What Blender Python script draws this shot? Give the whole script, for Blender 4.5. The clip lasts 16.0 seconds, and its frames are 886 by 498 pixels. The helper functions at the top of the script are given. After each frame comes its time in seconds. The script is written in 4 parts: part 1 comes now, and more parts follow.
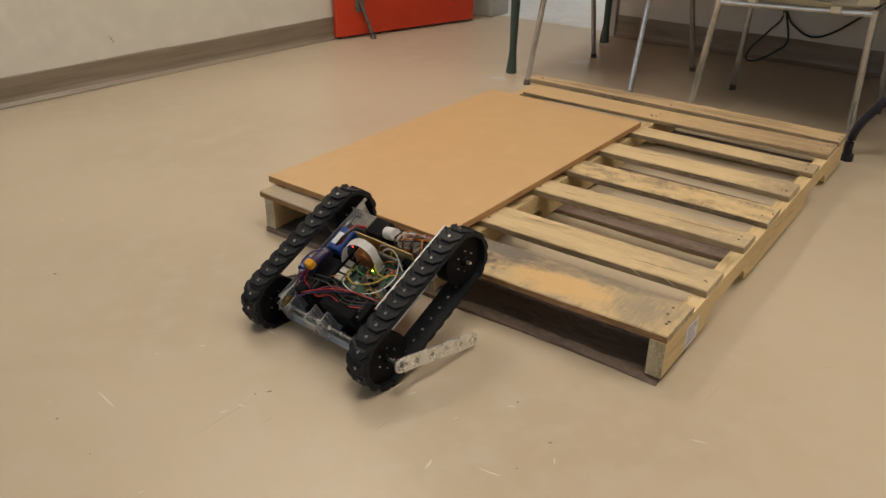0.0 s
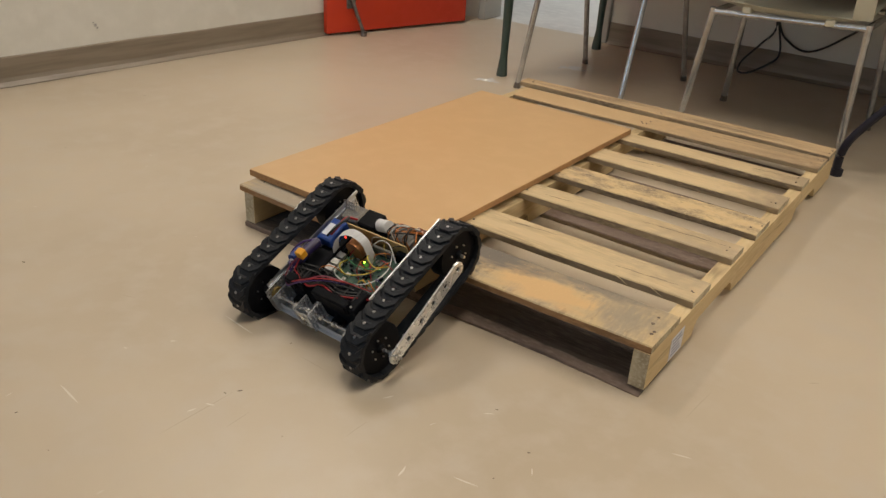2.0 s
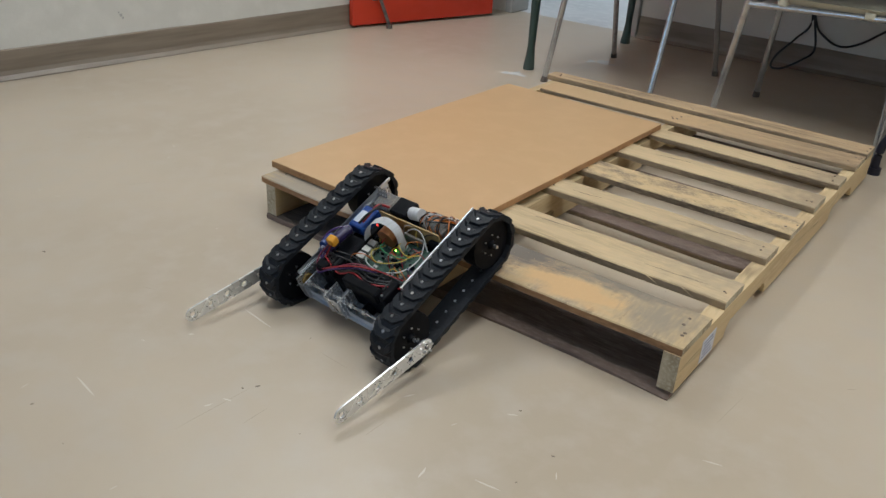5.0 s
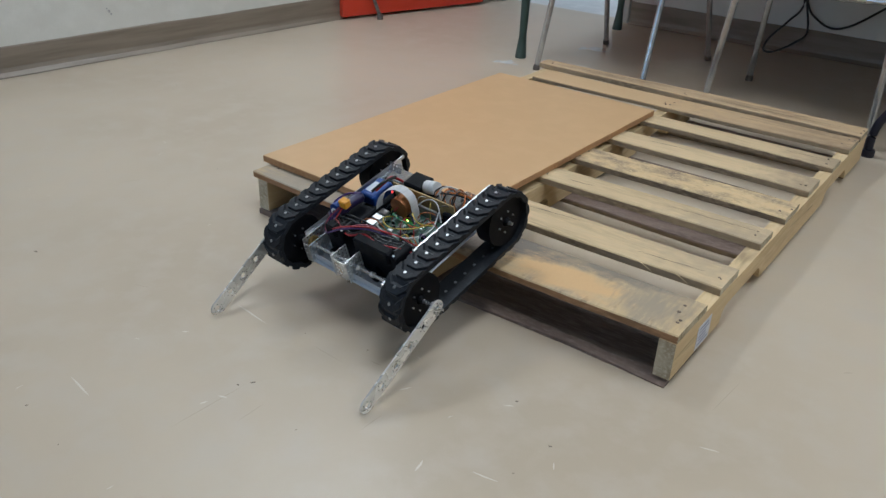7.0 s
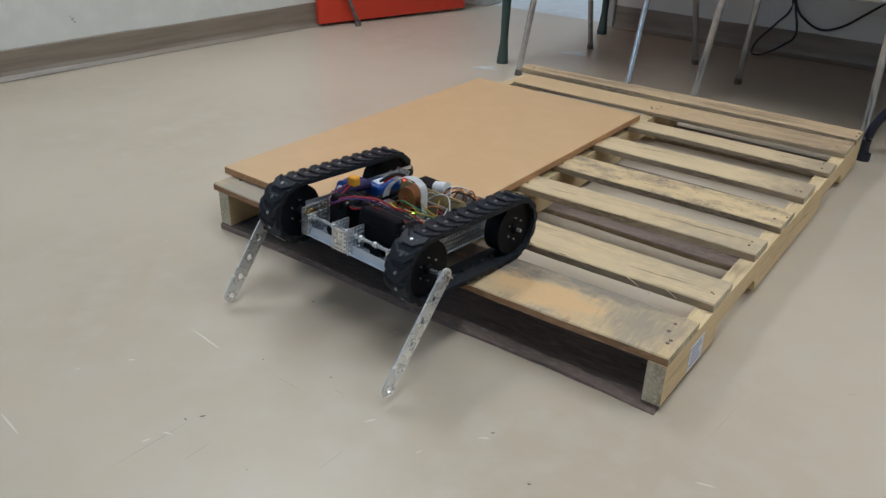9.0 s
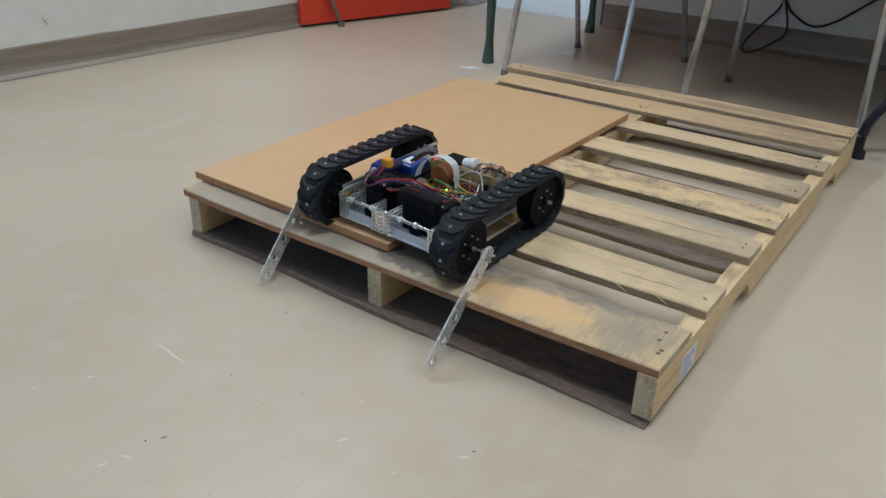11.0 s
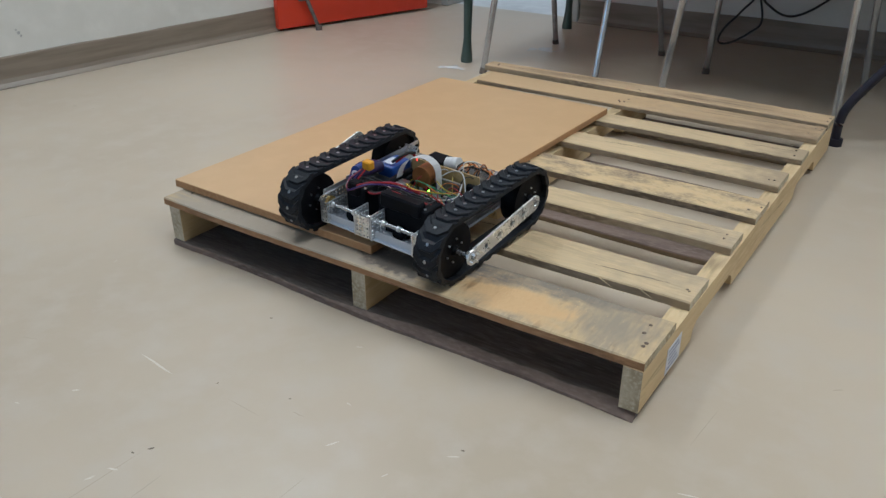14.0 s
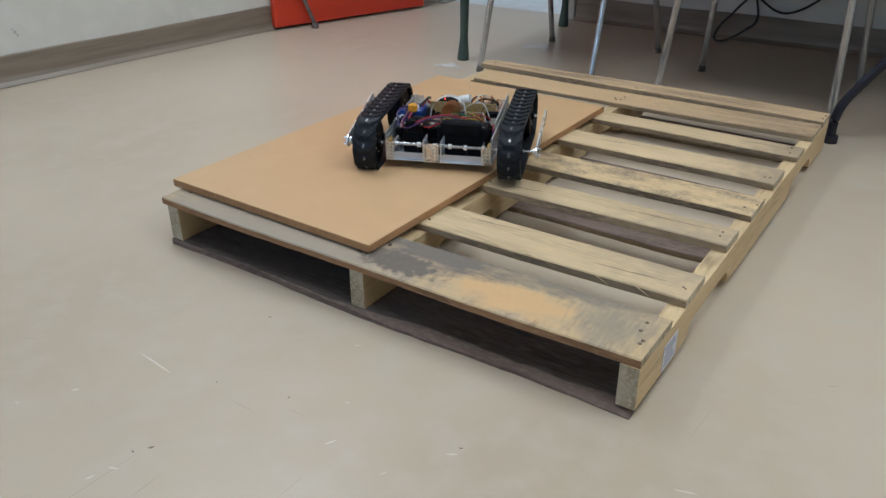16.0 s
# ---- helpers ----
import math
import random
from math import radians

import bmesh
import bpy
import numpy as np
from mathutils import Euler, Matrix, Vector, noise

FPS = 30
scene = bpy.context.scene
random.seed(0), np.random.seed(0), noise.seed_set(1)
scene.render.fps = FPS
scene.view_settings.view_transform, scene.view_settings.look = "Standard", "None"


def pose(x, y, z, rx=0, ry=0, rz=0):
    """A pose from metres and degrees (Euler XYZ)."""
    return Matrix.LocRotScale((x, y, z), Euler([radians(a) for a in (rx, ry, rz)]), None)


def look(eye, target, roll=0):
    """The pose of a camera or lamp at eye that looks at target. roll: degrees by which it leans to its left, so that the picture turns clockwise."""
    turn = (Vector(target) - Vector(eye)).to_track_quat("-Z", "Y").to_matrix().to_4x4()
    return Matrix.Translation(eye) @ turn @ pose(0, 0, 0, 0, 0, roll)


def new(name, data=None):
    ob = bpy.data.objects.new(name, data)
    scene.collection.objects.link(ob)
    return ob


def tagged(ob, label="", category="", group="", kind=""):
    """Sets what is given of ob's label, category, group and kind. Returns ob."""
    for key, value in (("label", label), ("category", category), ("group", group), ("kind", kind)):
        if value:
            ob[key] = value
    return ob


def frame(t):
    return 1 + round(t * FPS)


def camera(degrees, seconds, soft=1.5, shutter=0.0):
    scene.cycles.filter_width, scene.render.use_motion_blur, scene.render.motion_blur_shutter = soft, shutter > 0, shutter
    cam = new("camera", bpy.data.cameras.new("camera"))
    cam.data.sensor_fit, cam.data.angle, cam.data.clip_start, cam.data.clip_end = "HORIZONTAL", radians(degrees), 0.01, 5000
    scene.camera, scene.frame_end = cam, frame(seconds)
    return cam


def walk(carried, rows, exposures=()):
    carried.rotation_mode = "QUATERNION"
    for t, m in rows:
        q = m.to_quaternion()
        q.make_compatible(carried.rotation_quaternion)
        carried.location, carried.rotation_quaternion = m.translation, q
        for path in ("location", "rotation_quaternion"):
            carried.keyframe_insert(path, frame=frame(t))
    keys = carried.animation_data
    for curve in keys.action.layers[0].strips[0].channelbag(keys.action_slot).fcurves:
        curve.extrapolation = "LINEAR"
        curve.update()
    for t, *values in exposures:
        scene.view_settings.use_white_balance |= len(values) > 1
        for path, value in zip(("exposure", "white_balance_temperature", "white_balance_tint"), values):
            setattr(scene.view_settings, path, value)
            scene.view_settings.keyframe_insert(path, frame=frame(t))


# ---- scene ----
# the camera and its walk
cam = camera(58.3, 16.0, soft=1.42, shutter=0.4)
PATH = [
    (0.0, 1.3838, -1.1342, 0.8656, 62.34, -0.48, 36.69),
    (0.5, 1.3851, -1.1267, 0.8611, 62.76, -0.33, 36.12),
    (1.0, 1.3823, -1.1190, 0.8556, 63.07, -1.42, 36.41),
    (1.5, 1.3744, -1.1106, 0.8485, 63.30, -2.30, 36.64),
    (2.0, 1.3679, -1.1035, 0.8419, 62.61, -2.71, 36.64),
    (2.5, 1.3626, -1.0981, 0.8380, 62.29, -3.00, 36.68),
    (3.0, 1.3568, -1.0943, 0.8354, 62.33, -3.10, 36.97),
    (3.5, 1.3514, -1.0910, 0.8323, 62.51, -3.52, 37.61),
    (4.0, 1.3467, -1.0865, 0.8284, 62.74, -3.47, 38.15),
    (6.5, 1.3464, -1.0695, 0.8227, 60.99, -1.83, 38.29),
    (7.0, 1.3478, -1.0681, 0.8241, 61.51, -1.71, 37.73),
    (7.5, 1.3465, -1.0584, 0.8188, 61.94, -1.92, 37.20),
    (8.0, 1.3379, -1.0320, 0.8079, 62.14, -1.66, 36.92),
    (10.5, 1.2922, -0.8960, 0.7528, 62.35, -1.11, 36.56),
    (11.0, 1.2945, -0.8952, 0.7526, 62.49, -1.02, 36.06),
    (11.5, 1.2958, -0.8951, 0.7532, 62.65, -0.92, 35.58),
    (12.0, 1.2965, -0.8955, 0.7537, 62.76, -0.95, 35.25),
    (12.5, 1.2967, -0.8950, 0.7534, 62.79, -0.86, 35.00),
    (13.0, 1.2973, -0.8936, 0.7531, 62.77, -0.40, 34.68),
    (13.5, 1.2978, -0.8925, 0.7534, 62.62, -0.03, 34.45),
    (14.0, 1.2988, -0.8922, 0.7537, 62.48, 0.22, 34.30),
    (14.5, 1.2993, -0.8923, 0.7540, 62.36, 0.27, 34.25),
    (15.0, 1.2996, -0.8928, 0.7547, 62.27, 0.33, 34.21),
    (15.5, 1.2998, -0.8944, 0.7560, 62.21, 0.42, 34.16),
    (16.0, 1.3011, -0.8962, 0.7590, 62.27, 0.32, 34.03),
]
EXPOSURES = [
    (0.0, -0.06, 7000, 12), (1.5, -0.03, 6900, 12), (3.0, 0.0, 6180, 10), (4.2, 0.0, 5720, 8),
    (7.0, -0.02, 5150, 6), (11.0, 0.06, 5150, 6), (16.0, 0.04, 5150, 6),
]
walk(cam, [(t, pose(x, y, z, rx, ry, rz)) for t, x, y, z, rx, ry, rz in PATH], EXPOSURES)

# world and lights: an interior under ceiling panels, daylight from windows behind the camera and from the hall
world = bpy.data.worlds.new("world")
scene.world = world
world.use_nodes = True
wn = world.node_tree
sky = wn.nodes.new("ShaderNodeTexSky")
sky.sky_type, sky.sun_disc, sky.sun_elevation, sky.sun_rotation = "NISHITA", False, radians(40), radians(200)
wn.links.new(sky.outputs[0], wn.nodes["Background"].inputs[0])
wn.nodes["Background"].inputs[1].default_value = 0.1


def area_lamp(name, m, sx, sy, watts, colour):
    data = bpy.data.lights.new(name, "AREA")
    data.shape, data.size, data.size_y, data.energy, data.color = "RECTANGLE", sx, sy, watts, colour
    ob = new(name, data)
    ob.matrix_world = m
    return ob


ROOM_X0, ROOM_X1, ROOM_Y0, ROOM_Y1, CEIL = -2.05, 3.6, -3.6, 2.495, 2.75


def west(y):
    """Where the face of the west wall stands, which is not square to the pallet."""
    return -1.42 + 0.119 * (y - 0.5)


# assumed ceiling panels, out of view, spread to balance the brightness
LAMPS = ((-0.8, 0.80), (2.5, 1.0), (1.1, -0.25))
area_lamp("window_light", look((-0.3, ROOM_Y0 + 0.02, 1.45), (-0.3, 0.0, 1.45)), 1.8, 0.7, 8.5, (0.32, 0.63, 1.0))
area_lamp("hall_light", pose(-0.7, 4.6, 2.4, 0, 0, 0), 0.9, 1.6, 34, (0.9, 0.95, 1.0))
for lx, ly in LAMPS:
    area_lamp("ceiling_light_glow", pose(lx, ly, CEIL - 0.09), 0.55, 1.15, 22, (1.0, 0.93, 0.82))


# ---- materials ----
def material(name, base, rough=0.5, metal=0.0, var=None, scale=6.0, stretch=(1, 1, 1), grain=None, bump=0.0, bump_scale=60.0, rough_var=0.0, coat=0.0, per_object=0.0, detail=6.0, streaks=0.0):
    """A surface of two noises: a broad one towards var, a fine one towards grain, with relief and uneven gloss."""
    m = bpy.data.materials.new(name)
    m.use_nodes = True
    nt = m.node_tree
    b = nt.nodes["Principled BSDF"]
    n, k = nt.nodes.new, nt.links.new
    b.inputs["Roughness"].default_value, b.inputs["Metallic"].default_value = rough, metal
    b.inputs["Coat Weight"].default_value = coat
    tc = n("ShaderNodeTexCoord")
    mp = n("ShaderNodeMapping")
    mp.inputs["Scale"].default_value = stretch
    k(tc.outputs["Object"], mp.inputs["Vector"])
    vec = mp.outputs["Vector"]
    if per_object:
        oi = n("ShaderNodeObjectInfo")
        mul = n("ShaderNodeMath")
        mul.operation = "MULTIPLY"
        mul.inputs[1].default_value = 37.0
        k(oi.outputs["Random"], mul.inputs[0])
        add = n("ShaderNodeVectorMath")
        k(vec, add.inputs[0])
        k(mul.outputs[0], add.inputs[1])
        vec = add.outputs[0]
    colour = None
    for target, sc, lo, hi in ((var, scale, 0.42, 0.66), (grain, scale * 9, 0.45, 0.72)):
        if target is None:
            continue
        t = n("ShaderNodeTexNoise")
        t.inputs["Scale"].default_value, t.inputs["Detail"].default_value = sc, detail
        k(vec, t.inputs["Vector"])
        r = n("ShaderNodeMapRange")
        r.inputs["From Min"].default_value, r.inputs["From Max"].default_value = lo, hi
        k(t.outputs["Fac"], r.inputs["Value"])
        mix = n("ShaderNodeMix")
        mix.data_type = "RGBA"
        mix.inputs["A"].default_value = (*base, 1)
        if colour:
            k(colour, mix.inputs["A"])
        mix.inputs["B"].default_value = (*target, 1)
        k(r.outputs["Result"], mix.inputs["Factor"])
        colour = mix.outputs["Result"]
    if streaks:
        t = n("ShaderNodeTexNoise")
        t.inputs["Scale"].default_value, t.inputs["Detail"].default_value, t.inputs["Distortion"].default_value = scale * 2.6, 9, 0.6
        k(vec, t.inputs["Vector"])
        r = n("ShaderNodeMapRange")
        r.inputs["From Min"].default_value, r.inputs["From Max"].default_value = 0.60, 0.74
        r.inputs["To Max"].default_value = streaks
        k(t.outputs["Fac"], r.inputs["Value"])
        mix = n("ShaderNodeMix")
        mix.data_type = "RGBA"
        k(colour, mix.inputs["A"])
        mix.inputs["B"].default_value = (base[0] * 0.35, base[1] * 0.33, base[2] * 0.33, 1)
        k(r.outputs["Result"], mix.inputs["Factor"])
        colour = mix.outputs["Result"]
    if per_object and colour:
        hv = n("ShaderNodeHueSaturation")
        mr = n("ShaderNodeMapRange")
        mr.inputs["To Min"].default_value, mr.inputs["To Max"].default_value = 1 - per_object, 1 + per_object
        k(oi.outputs["Random"], mr.inputs["Value"])
        k(mr.outputs["Result"], hv.inputs["Value"])
        k(colour, hv.inputs["Color"])
        colour = hv.outputs["Color"]
    if colour:
        k(colour, b.inputs["Base Color"])
    else:
        b.inputs["Base Color"].default_value = (*base, 1)
    if rough_var:
        t = n("ShaderNodeTexNoise")
        t.inputs["Scale"].default_value, t.inputs["Detail"].default_value = scale * 1.7, 5
        k(vec, t.inputs["Vector"])
        r = n("ShaderNodeMapRange")
        r.inputs["From Min"].default_value, r.inputs["From Max"].default_value = 0.3, 0.7
        r.inputs["To Min"].default_value, r.inputs["To Max"].default_value = max(0.02, rough - rough_var), min(1, rough + rough_var)
        k(t.outputs["Fac"], r.inputs["Value"])
        k(r.outputs["Result"], b.inputs["Roughness"])
    if bump:
        t = n("ShaderNodeTexNoise")
        t.inputs["Scale"].default_value, t.inputs["Detail"].default_value = bump_scale, 4
        k(vec, t.inputs["Vector"])
        bp = n("ShaderNodeBump")
        bp.inputs["Strength"].default_value, bp.inputs["Distance"].default_value = bump, 0.004
        k(t.outputs["Fac"], bp.inputs["Height"])
        k(bp.outputs["Normal"], b.inputs["Normal"])
    return m


def dusted(m, dust, centre, size, lo=0.66, hi=1.02, stretch=(1, 1, 1)):
    """Lays a ragged patch of dust or stain over a material, about centre, of that half size; stretch draws its speckle out."""
    nt = m.node_tree
    n, k = nt.nodes.new, nt.links.new
    b = nt.nodes["Principled BSDF"]
    tc, mp = n("ShaderNodeTexCoord"), n("ShaderNodeMapping")
    mp.vector_type = "TEXTURE"
    mp.inputs["Location"].default_value, mp.inputs["Scale"].default_value = centre, size
    k(tc.outputs["Object"], mp.inputs["Vector"])
    g = n("ShaderNodeTexGradient")
    g.gradient_type = "SPHERICAL"
    k(mp.outputs["Vector"], g.inputs["Vector"])
    t = n("ShaderNodeTexNoise")
    t.inputs["Scale"].default_value, t.inputs["Detail"].default_value = 38, 8
    draw = n("ShaderNodeMapping")
    draw.inputs["Scale"].default_value = stretch
    k(tc.outputs["Object"], draw.inputs["Vector"])
    k(draw.outputs["Vector"], t.inputs["Vector"])
    add = n("ShaderNodeMath")
    k(g.outputs["Fac"], add.inputs[0])
    k(t.outputs["Fac"], add.inputs[1])
    r = n("ShaderNodeMapRange")
    r.inputs["From Min"].default_value, r.inputs["From Max"].default_value = lo, hi
    k(add.outputs[0], r.inputs["Value"])
    mix = n("ShaderNodeMix")
    mix.data_type = "RGBA"
    k(b.inputs["Base Color"].links[0].from_socket, mix.inputs["A"])
    mix.inputs["B"].default_value = (*dust, 1)
    k(r.outputs["Result"], mix.inputs["Factor"])
    k(mix.outputs["Result"], b.inputs["Base Color"])
    return m


def glow(name, colour, strength):
    m = material(name, colour)
    b = m.node_tree.nodes["Principled BSDF"]
    b.inputs["Emission Color"].default_value, b.inputs["Emission Strength"].default_value = (*colour, 1), strength
    return m


VINYL = material("beige_vinyl", (0.515, 0.433, 0.324), 0.3, var=(0.455, 0.378, 0.278), scale=1.5, grain=(0.50, 0.43, 0.337), rough_var=0.015)
VINYL.node_tree.nodes["Principled BSDF"].inputs["Specular IOR Level"].default_value = 0.4
PAINT = material("cream_wall_paint", (0.68, 0.66, 0.60), 0.6, var=(0.63, 0.61, 0.55), scale=1.5, grain=(0.70, 0.68, 0.62), bump=0.12, bump_scale=140)
CEILING_WHITE = material("ceiling_tile_white", (0.75, 0.74, 0.70), 0.9, var=(0.7, 0.69, 0.65), scale=3, bump=0.3, bump_scale=90)
RUBBER_BASE = material("taupe_rubber_baseboard", (0.25, 0.205, 0.155), 0.45, var=(0.195, 0.155, 0.112), scale=5, stretch=(1, 0.6, 9), rough_var=0.05)
RED_PAINT = material("red_door_paint", (0.60, 0.045, 0.012), 0.42, var=(0.53, 0.037, 0.01), scale=2.2, grain=(0.58, 0.045, 0.018), bump=0.05, bump_scale=40)
FRAME_PAINT = material("grey_frame_paint", (0.42, 0.41, 0.38), 0.45, var=(0.36, 0.35, 0.32), scale=4)
HALL_FLOOR = material("pale_hall_floor", (0.62, 0.62, 0.61), 0.35, var=(0.52, 0.52, 0.52), scale=2.2, grain=(0.68, 0.68, 0.67))
MDF = material("tan_fibreboard", (0.55, 0.36, 0.183), 0.46, var=(0.55, 0.357, 0.178), scale=2.0, grain=(0.575, 0.38, 0.195), bump=0.03, bump_scale=180)
MDF_EDGE = material("fibreboard_edge", (0.40, 0.225, 0.10), 0.8, var=(0.34, 0.18, 0.075), scale=14, grain=(0.45, 0.26, 0.12), bump=0.2, bump_scale=300)
PINE = material("weathered_pine", (0.58, 0.445, 0.262), 0.75, var=(0.46, 0.345, 0.198), scale=3.2, stretch=(0.7, 6, 6), grain=(0.64, 0.475, 0.265), bump=0.35, bump_scale=24, per_object=0.12, streaks=0.28)
dusted(PINE, (0.37, 0.285, 0.18), (1.02, 0.862, 0.1), (0.22, 1.035, 0.3), 0.78, 1.4)
PINE_ENDS = material("pine_with_greyed_end", (0.56, 0.43, 0.252), 0.76, var=(0.42, 0.32, 0.188), scale=3.6, stretch=(0.8, 7, 6), grain=(0.62, 0.465, 0.26), bump=0.4, bump_scale=24, streaks=0.3)
dusted(PINE_ENDS, (0.40, 0.315, 0.205), (1, 0.368, 0.1), (0.32, 0.230, 0.2), 0.7, 1.3)
PINE_GREY = material("greyed_pine", (0.48, 0.34, 0.19), 0.8, var=(0.28, 0.195, 0.115), scale=3.5, stretch=(0.7, 6, 6), grain=(0.46, 0.34, 0.205), bump=0.4, bump_scale=24, per_object=0.1, streaks=0.7)
PINE_TAN = material("tan_dusted_pine", (0.48, 0.34, 0.19), 0.8, var=(0.28, 0.195, 0.115), scale=3.5, stretch=(0.7, 6, 6), grain=(0.46, 0.34, 0.205), bump=0.4, bump_scale=24, streaks=0.5)
dusted(PINE_TAN, (0.53, 0.37, 0.20), (0.20, 1.16, 0.1), (0.50, 0.40, 0.3), 0.55, 0.85)
PINE_STAIN = material("stained_pine", (0.60, 0.44, 0.23), 0.78, var=(0.24, 0.18, 0.12), scale=17, stretch=(1.0, 2.0, 3), grain=(0.60, 0.46, 0.27), bump=0.4, bump_scale=26, streaks=0.7)
PINE_FRONT = material("worn_lead_board_pine", (0.50, 0.37, 0.20), 0.78, var=(0.36, 0.285, 0.19), scale=4.5, stretch=(5.5, 1.7, 4), grain=(0.53, 0.395, 0.225), bump=0.4, bump_scale=26, streaks=0.7)
dusted(PINE_FRONT, (0.34, 0.285, 0.215), (0.28, 0.030, 0.1), (0.50, 0.20, 0.2), 0.70, 1.05, (0.3, 2.2, 1))
dusted(PINE_FRONT, (0.17, 0.145, 0.118), (0.62, 0.118, 0.1), (0.24, 0.075, 0.2), 0.74, 1.16, (0.5, 1.6, 1))
dusted(PINE_FRONT, (0.15, 0.125, 0.100), (0.56, 0.060, 0.1), (0.16, 0.070, 0.2), 0.90, 1.12, (1.6, 1.6, 1))
dusted(PINE_FRONT, (0.22, 0.185, 0.140), (0.86, 0.142, 0.1), (0.22, 0.055, 0.2), 0.74, 1.14, (0.8, 1.6, 1))
dusted(PINE_FRONT, (0.60, 0.395, 0.190), (0.785, 0.060, 0.1), (0.155, 0.064, 0.2), 0.68, 1.06, (0.7, 1, 1))
dusted(PINE_FRONT, (0.31, 0.255, 0.18), (0.95, 0.080, 0.1), (0.16, 0.130, 0.2), 0.94, 1.40, (3.6, 0.7, 1))
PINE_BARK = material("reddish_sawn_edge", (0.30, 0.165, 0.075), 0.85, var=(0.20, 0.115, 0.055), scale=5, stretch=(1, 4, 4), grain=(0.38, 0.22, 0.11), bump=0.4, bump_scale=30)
# dark wood, deepened further for the shade below the deck
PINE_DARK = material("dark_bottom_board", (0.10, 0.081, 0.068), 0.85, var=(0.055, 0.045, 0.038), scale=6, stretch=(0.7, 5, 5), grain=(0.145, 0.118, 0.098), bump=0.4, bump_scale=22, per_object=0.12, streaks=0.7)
STRINGER = material("pine_stringer", (0.58, 0.44, 0.24), 0.75, var=(0.49, 0.36, 0.19), scale=3.0, stretch=(6, 0.7, 5), grain=(0.61, 0.475, 0.275), bump=0.3, bump_scale=24, per_object=0.06, streaks=0.7)
# darker than the tops, for the front sawn faces
PINE_EDGE = material("dark_sawn_edge", (0.30, 0.225, 0.135), 0.85, var=(0.17, 0.125, 0.08), scale=5, stretch=(1, 4, 4), grain=(0.36, 0.27, 0.17), bump=0.4, bump_scale=30, per_object=0.15)
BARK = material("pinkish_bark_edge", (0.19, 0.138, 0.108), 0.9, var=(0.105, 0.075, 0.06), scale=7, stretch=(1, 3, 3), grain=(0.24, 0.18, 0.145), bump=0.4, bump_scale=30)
ENDGRAIN = material("pine_end_grain", (0.48, 0.42, 0.30), 0.85, var=(0.30, 0.24, 0.15), scale=18, grain=(0.55, 0.49, 0.36), bump=0.3, bump_scale=80)
SAWDUST = material("orange_sawdust", (0.70, 0.47, 0.22), 0.95, var=(0.64, 0.41, 0.18), scale=30)
NAIL = material("rusty_nail_steel", (0.17, 0.125, 0.09), 0.55, 0.4, var=(0.10, 0.07, 0.05), scale=300)
RUBBER = material("black_tread_rubber", (0.010, 0.012, 0.016), 0.5, var=(0.014, 0.016, 0.020), scale=30, grain=(0.020, 0.022, 0.026), bump=0.12, bump_scale=220, per_object=0.12)
PLASTIC = material("black_plastic", (0.004, 0.0045, 0.006), 0.5, var=(0.007, 0.0075, 0.010), scale=25, rough_var=0.1)
for dull, level in ((RUBBER, 0.2), (PLASTIC, 0.09)):
    dull.node_tree.nodes["Principled BSDF"].inputs["Specular IOR Level"].default_value = level
ALU = material("brushed_aluminium", (0.74, 0.74, 0.74), 0.32, 1.0, var=(0.62, 0.62, 0.63), scale=30, stretch=(1, 6, 1), rough_var=0.1)
LEVER_ALU = material("satin_aluminium_lever", (0.80, 0.80, 0.79), 0.28, 0.6, var=(0.72, 0.71, 0.68), scale=18, rough_var=0.08)
TRAY = material("pale_anodised_sheet", (0.56, 0.60, 0.66), 0.35, 0.5, var=(0.48, 0.52, 0.59), scale=14, rough_var=0.08)
ALU_DULL = material("milled_aluminium_sheet", (0.70, 0.72, 0.75), 0.4, 1.0, var=(0.6, 0.62, 0.66), scale=14, rough_var=0.1)
CHROME = material("worn_chrome", (0.52, 0.53, 0.55), 0.20, 0.75, var=(0.42, 0.42, 0.43), scale=40, rough_var=0.06)
BRASS = material("brass_gear", (0.55, 0.40, 0.16), 0.35, 1.0)
PCB_GREEN = material("green_circuit_board", (0.02, 0.07, 0.05), 0.4, var=(0.035, 0.11, 0.075), scale=60, grain=(0.13, 0.15, 0.12))
PCB_TAN = material("tan_phenolic_board", (0.40, 0.28, 0.11), 0.55, var=(0.34, 0.235, 0.09), scale=20, grain=(0.45, 0.33, 0.15))
PCB_DARK = material("populated_dark_board", (0.08, 0.08, 0.08), 0.45, var=(0.15, 0.125, 0.09), scale=70, grain=(0.28, 0.27, 0.25))
SILVER_CHIP = material("tinned_connector", (0.68, 0.68, 0.68), 0.3, 1.0)
WHITE_CABLE = material("white_ribbon_cable", (0.66, 0.66, 0.66), 0.5, var=(0.56, 0.56, 0.56), scale=40, stretch=(8, 1, 1))
BLUE_WRAP = material("blue_battery_wrap", (0.012, 0.04, 0.19), 0.3, var=(0.02, 0.065, 0.27), scale=20)
PURPLE_WRAP = material("purple_heat_shrink", (0.022, 0.014, 0.07), 0.35, var=(0.012, 0.01, 0.04), scale=20)
YELLOW_PLUG = material("yellow_power_plug", (0.62, 0.29, 0.01), 0.4)
STUD = material("dull_steel_stud", (0.38, 0.38, 0.39), 0.3, 1.0)
COPPER = material("copper_coil", (0.36, 0.15, 0.05), 0.4, 0.6, var=(0.28, 0.11, 0.035), scale=50)
WIRE_RED = material("red_wire", (0.30, 0.012, 0.018), 0.4)
WIRE_MAUVE = material("mauve_wire", (0.20, 0.035, 0.06), 0.4)
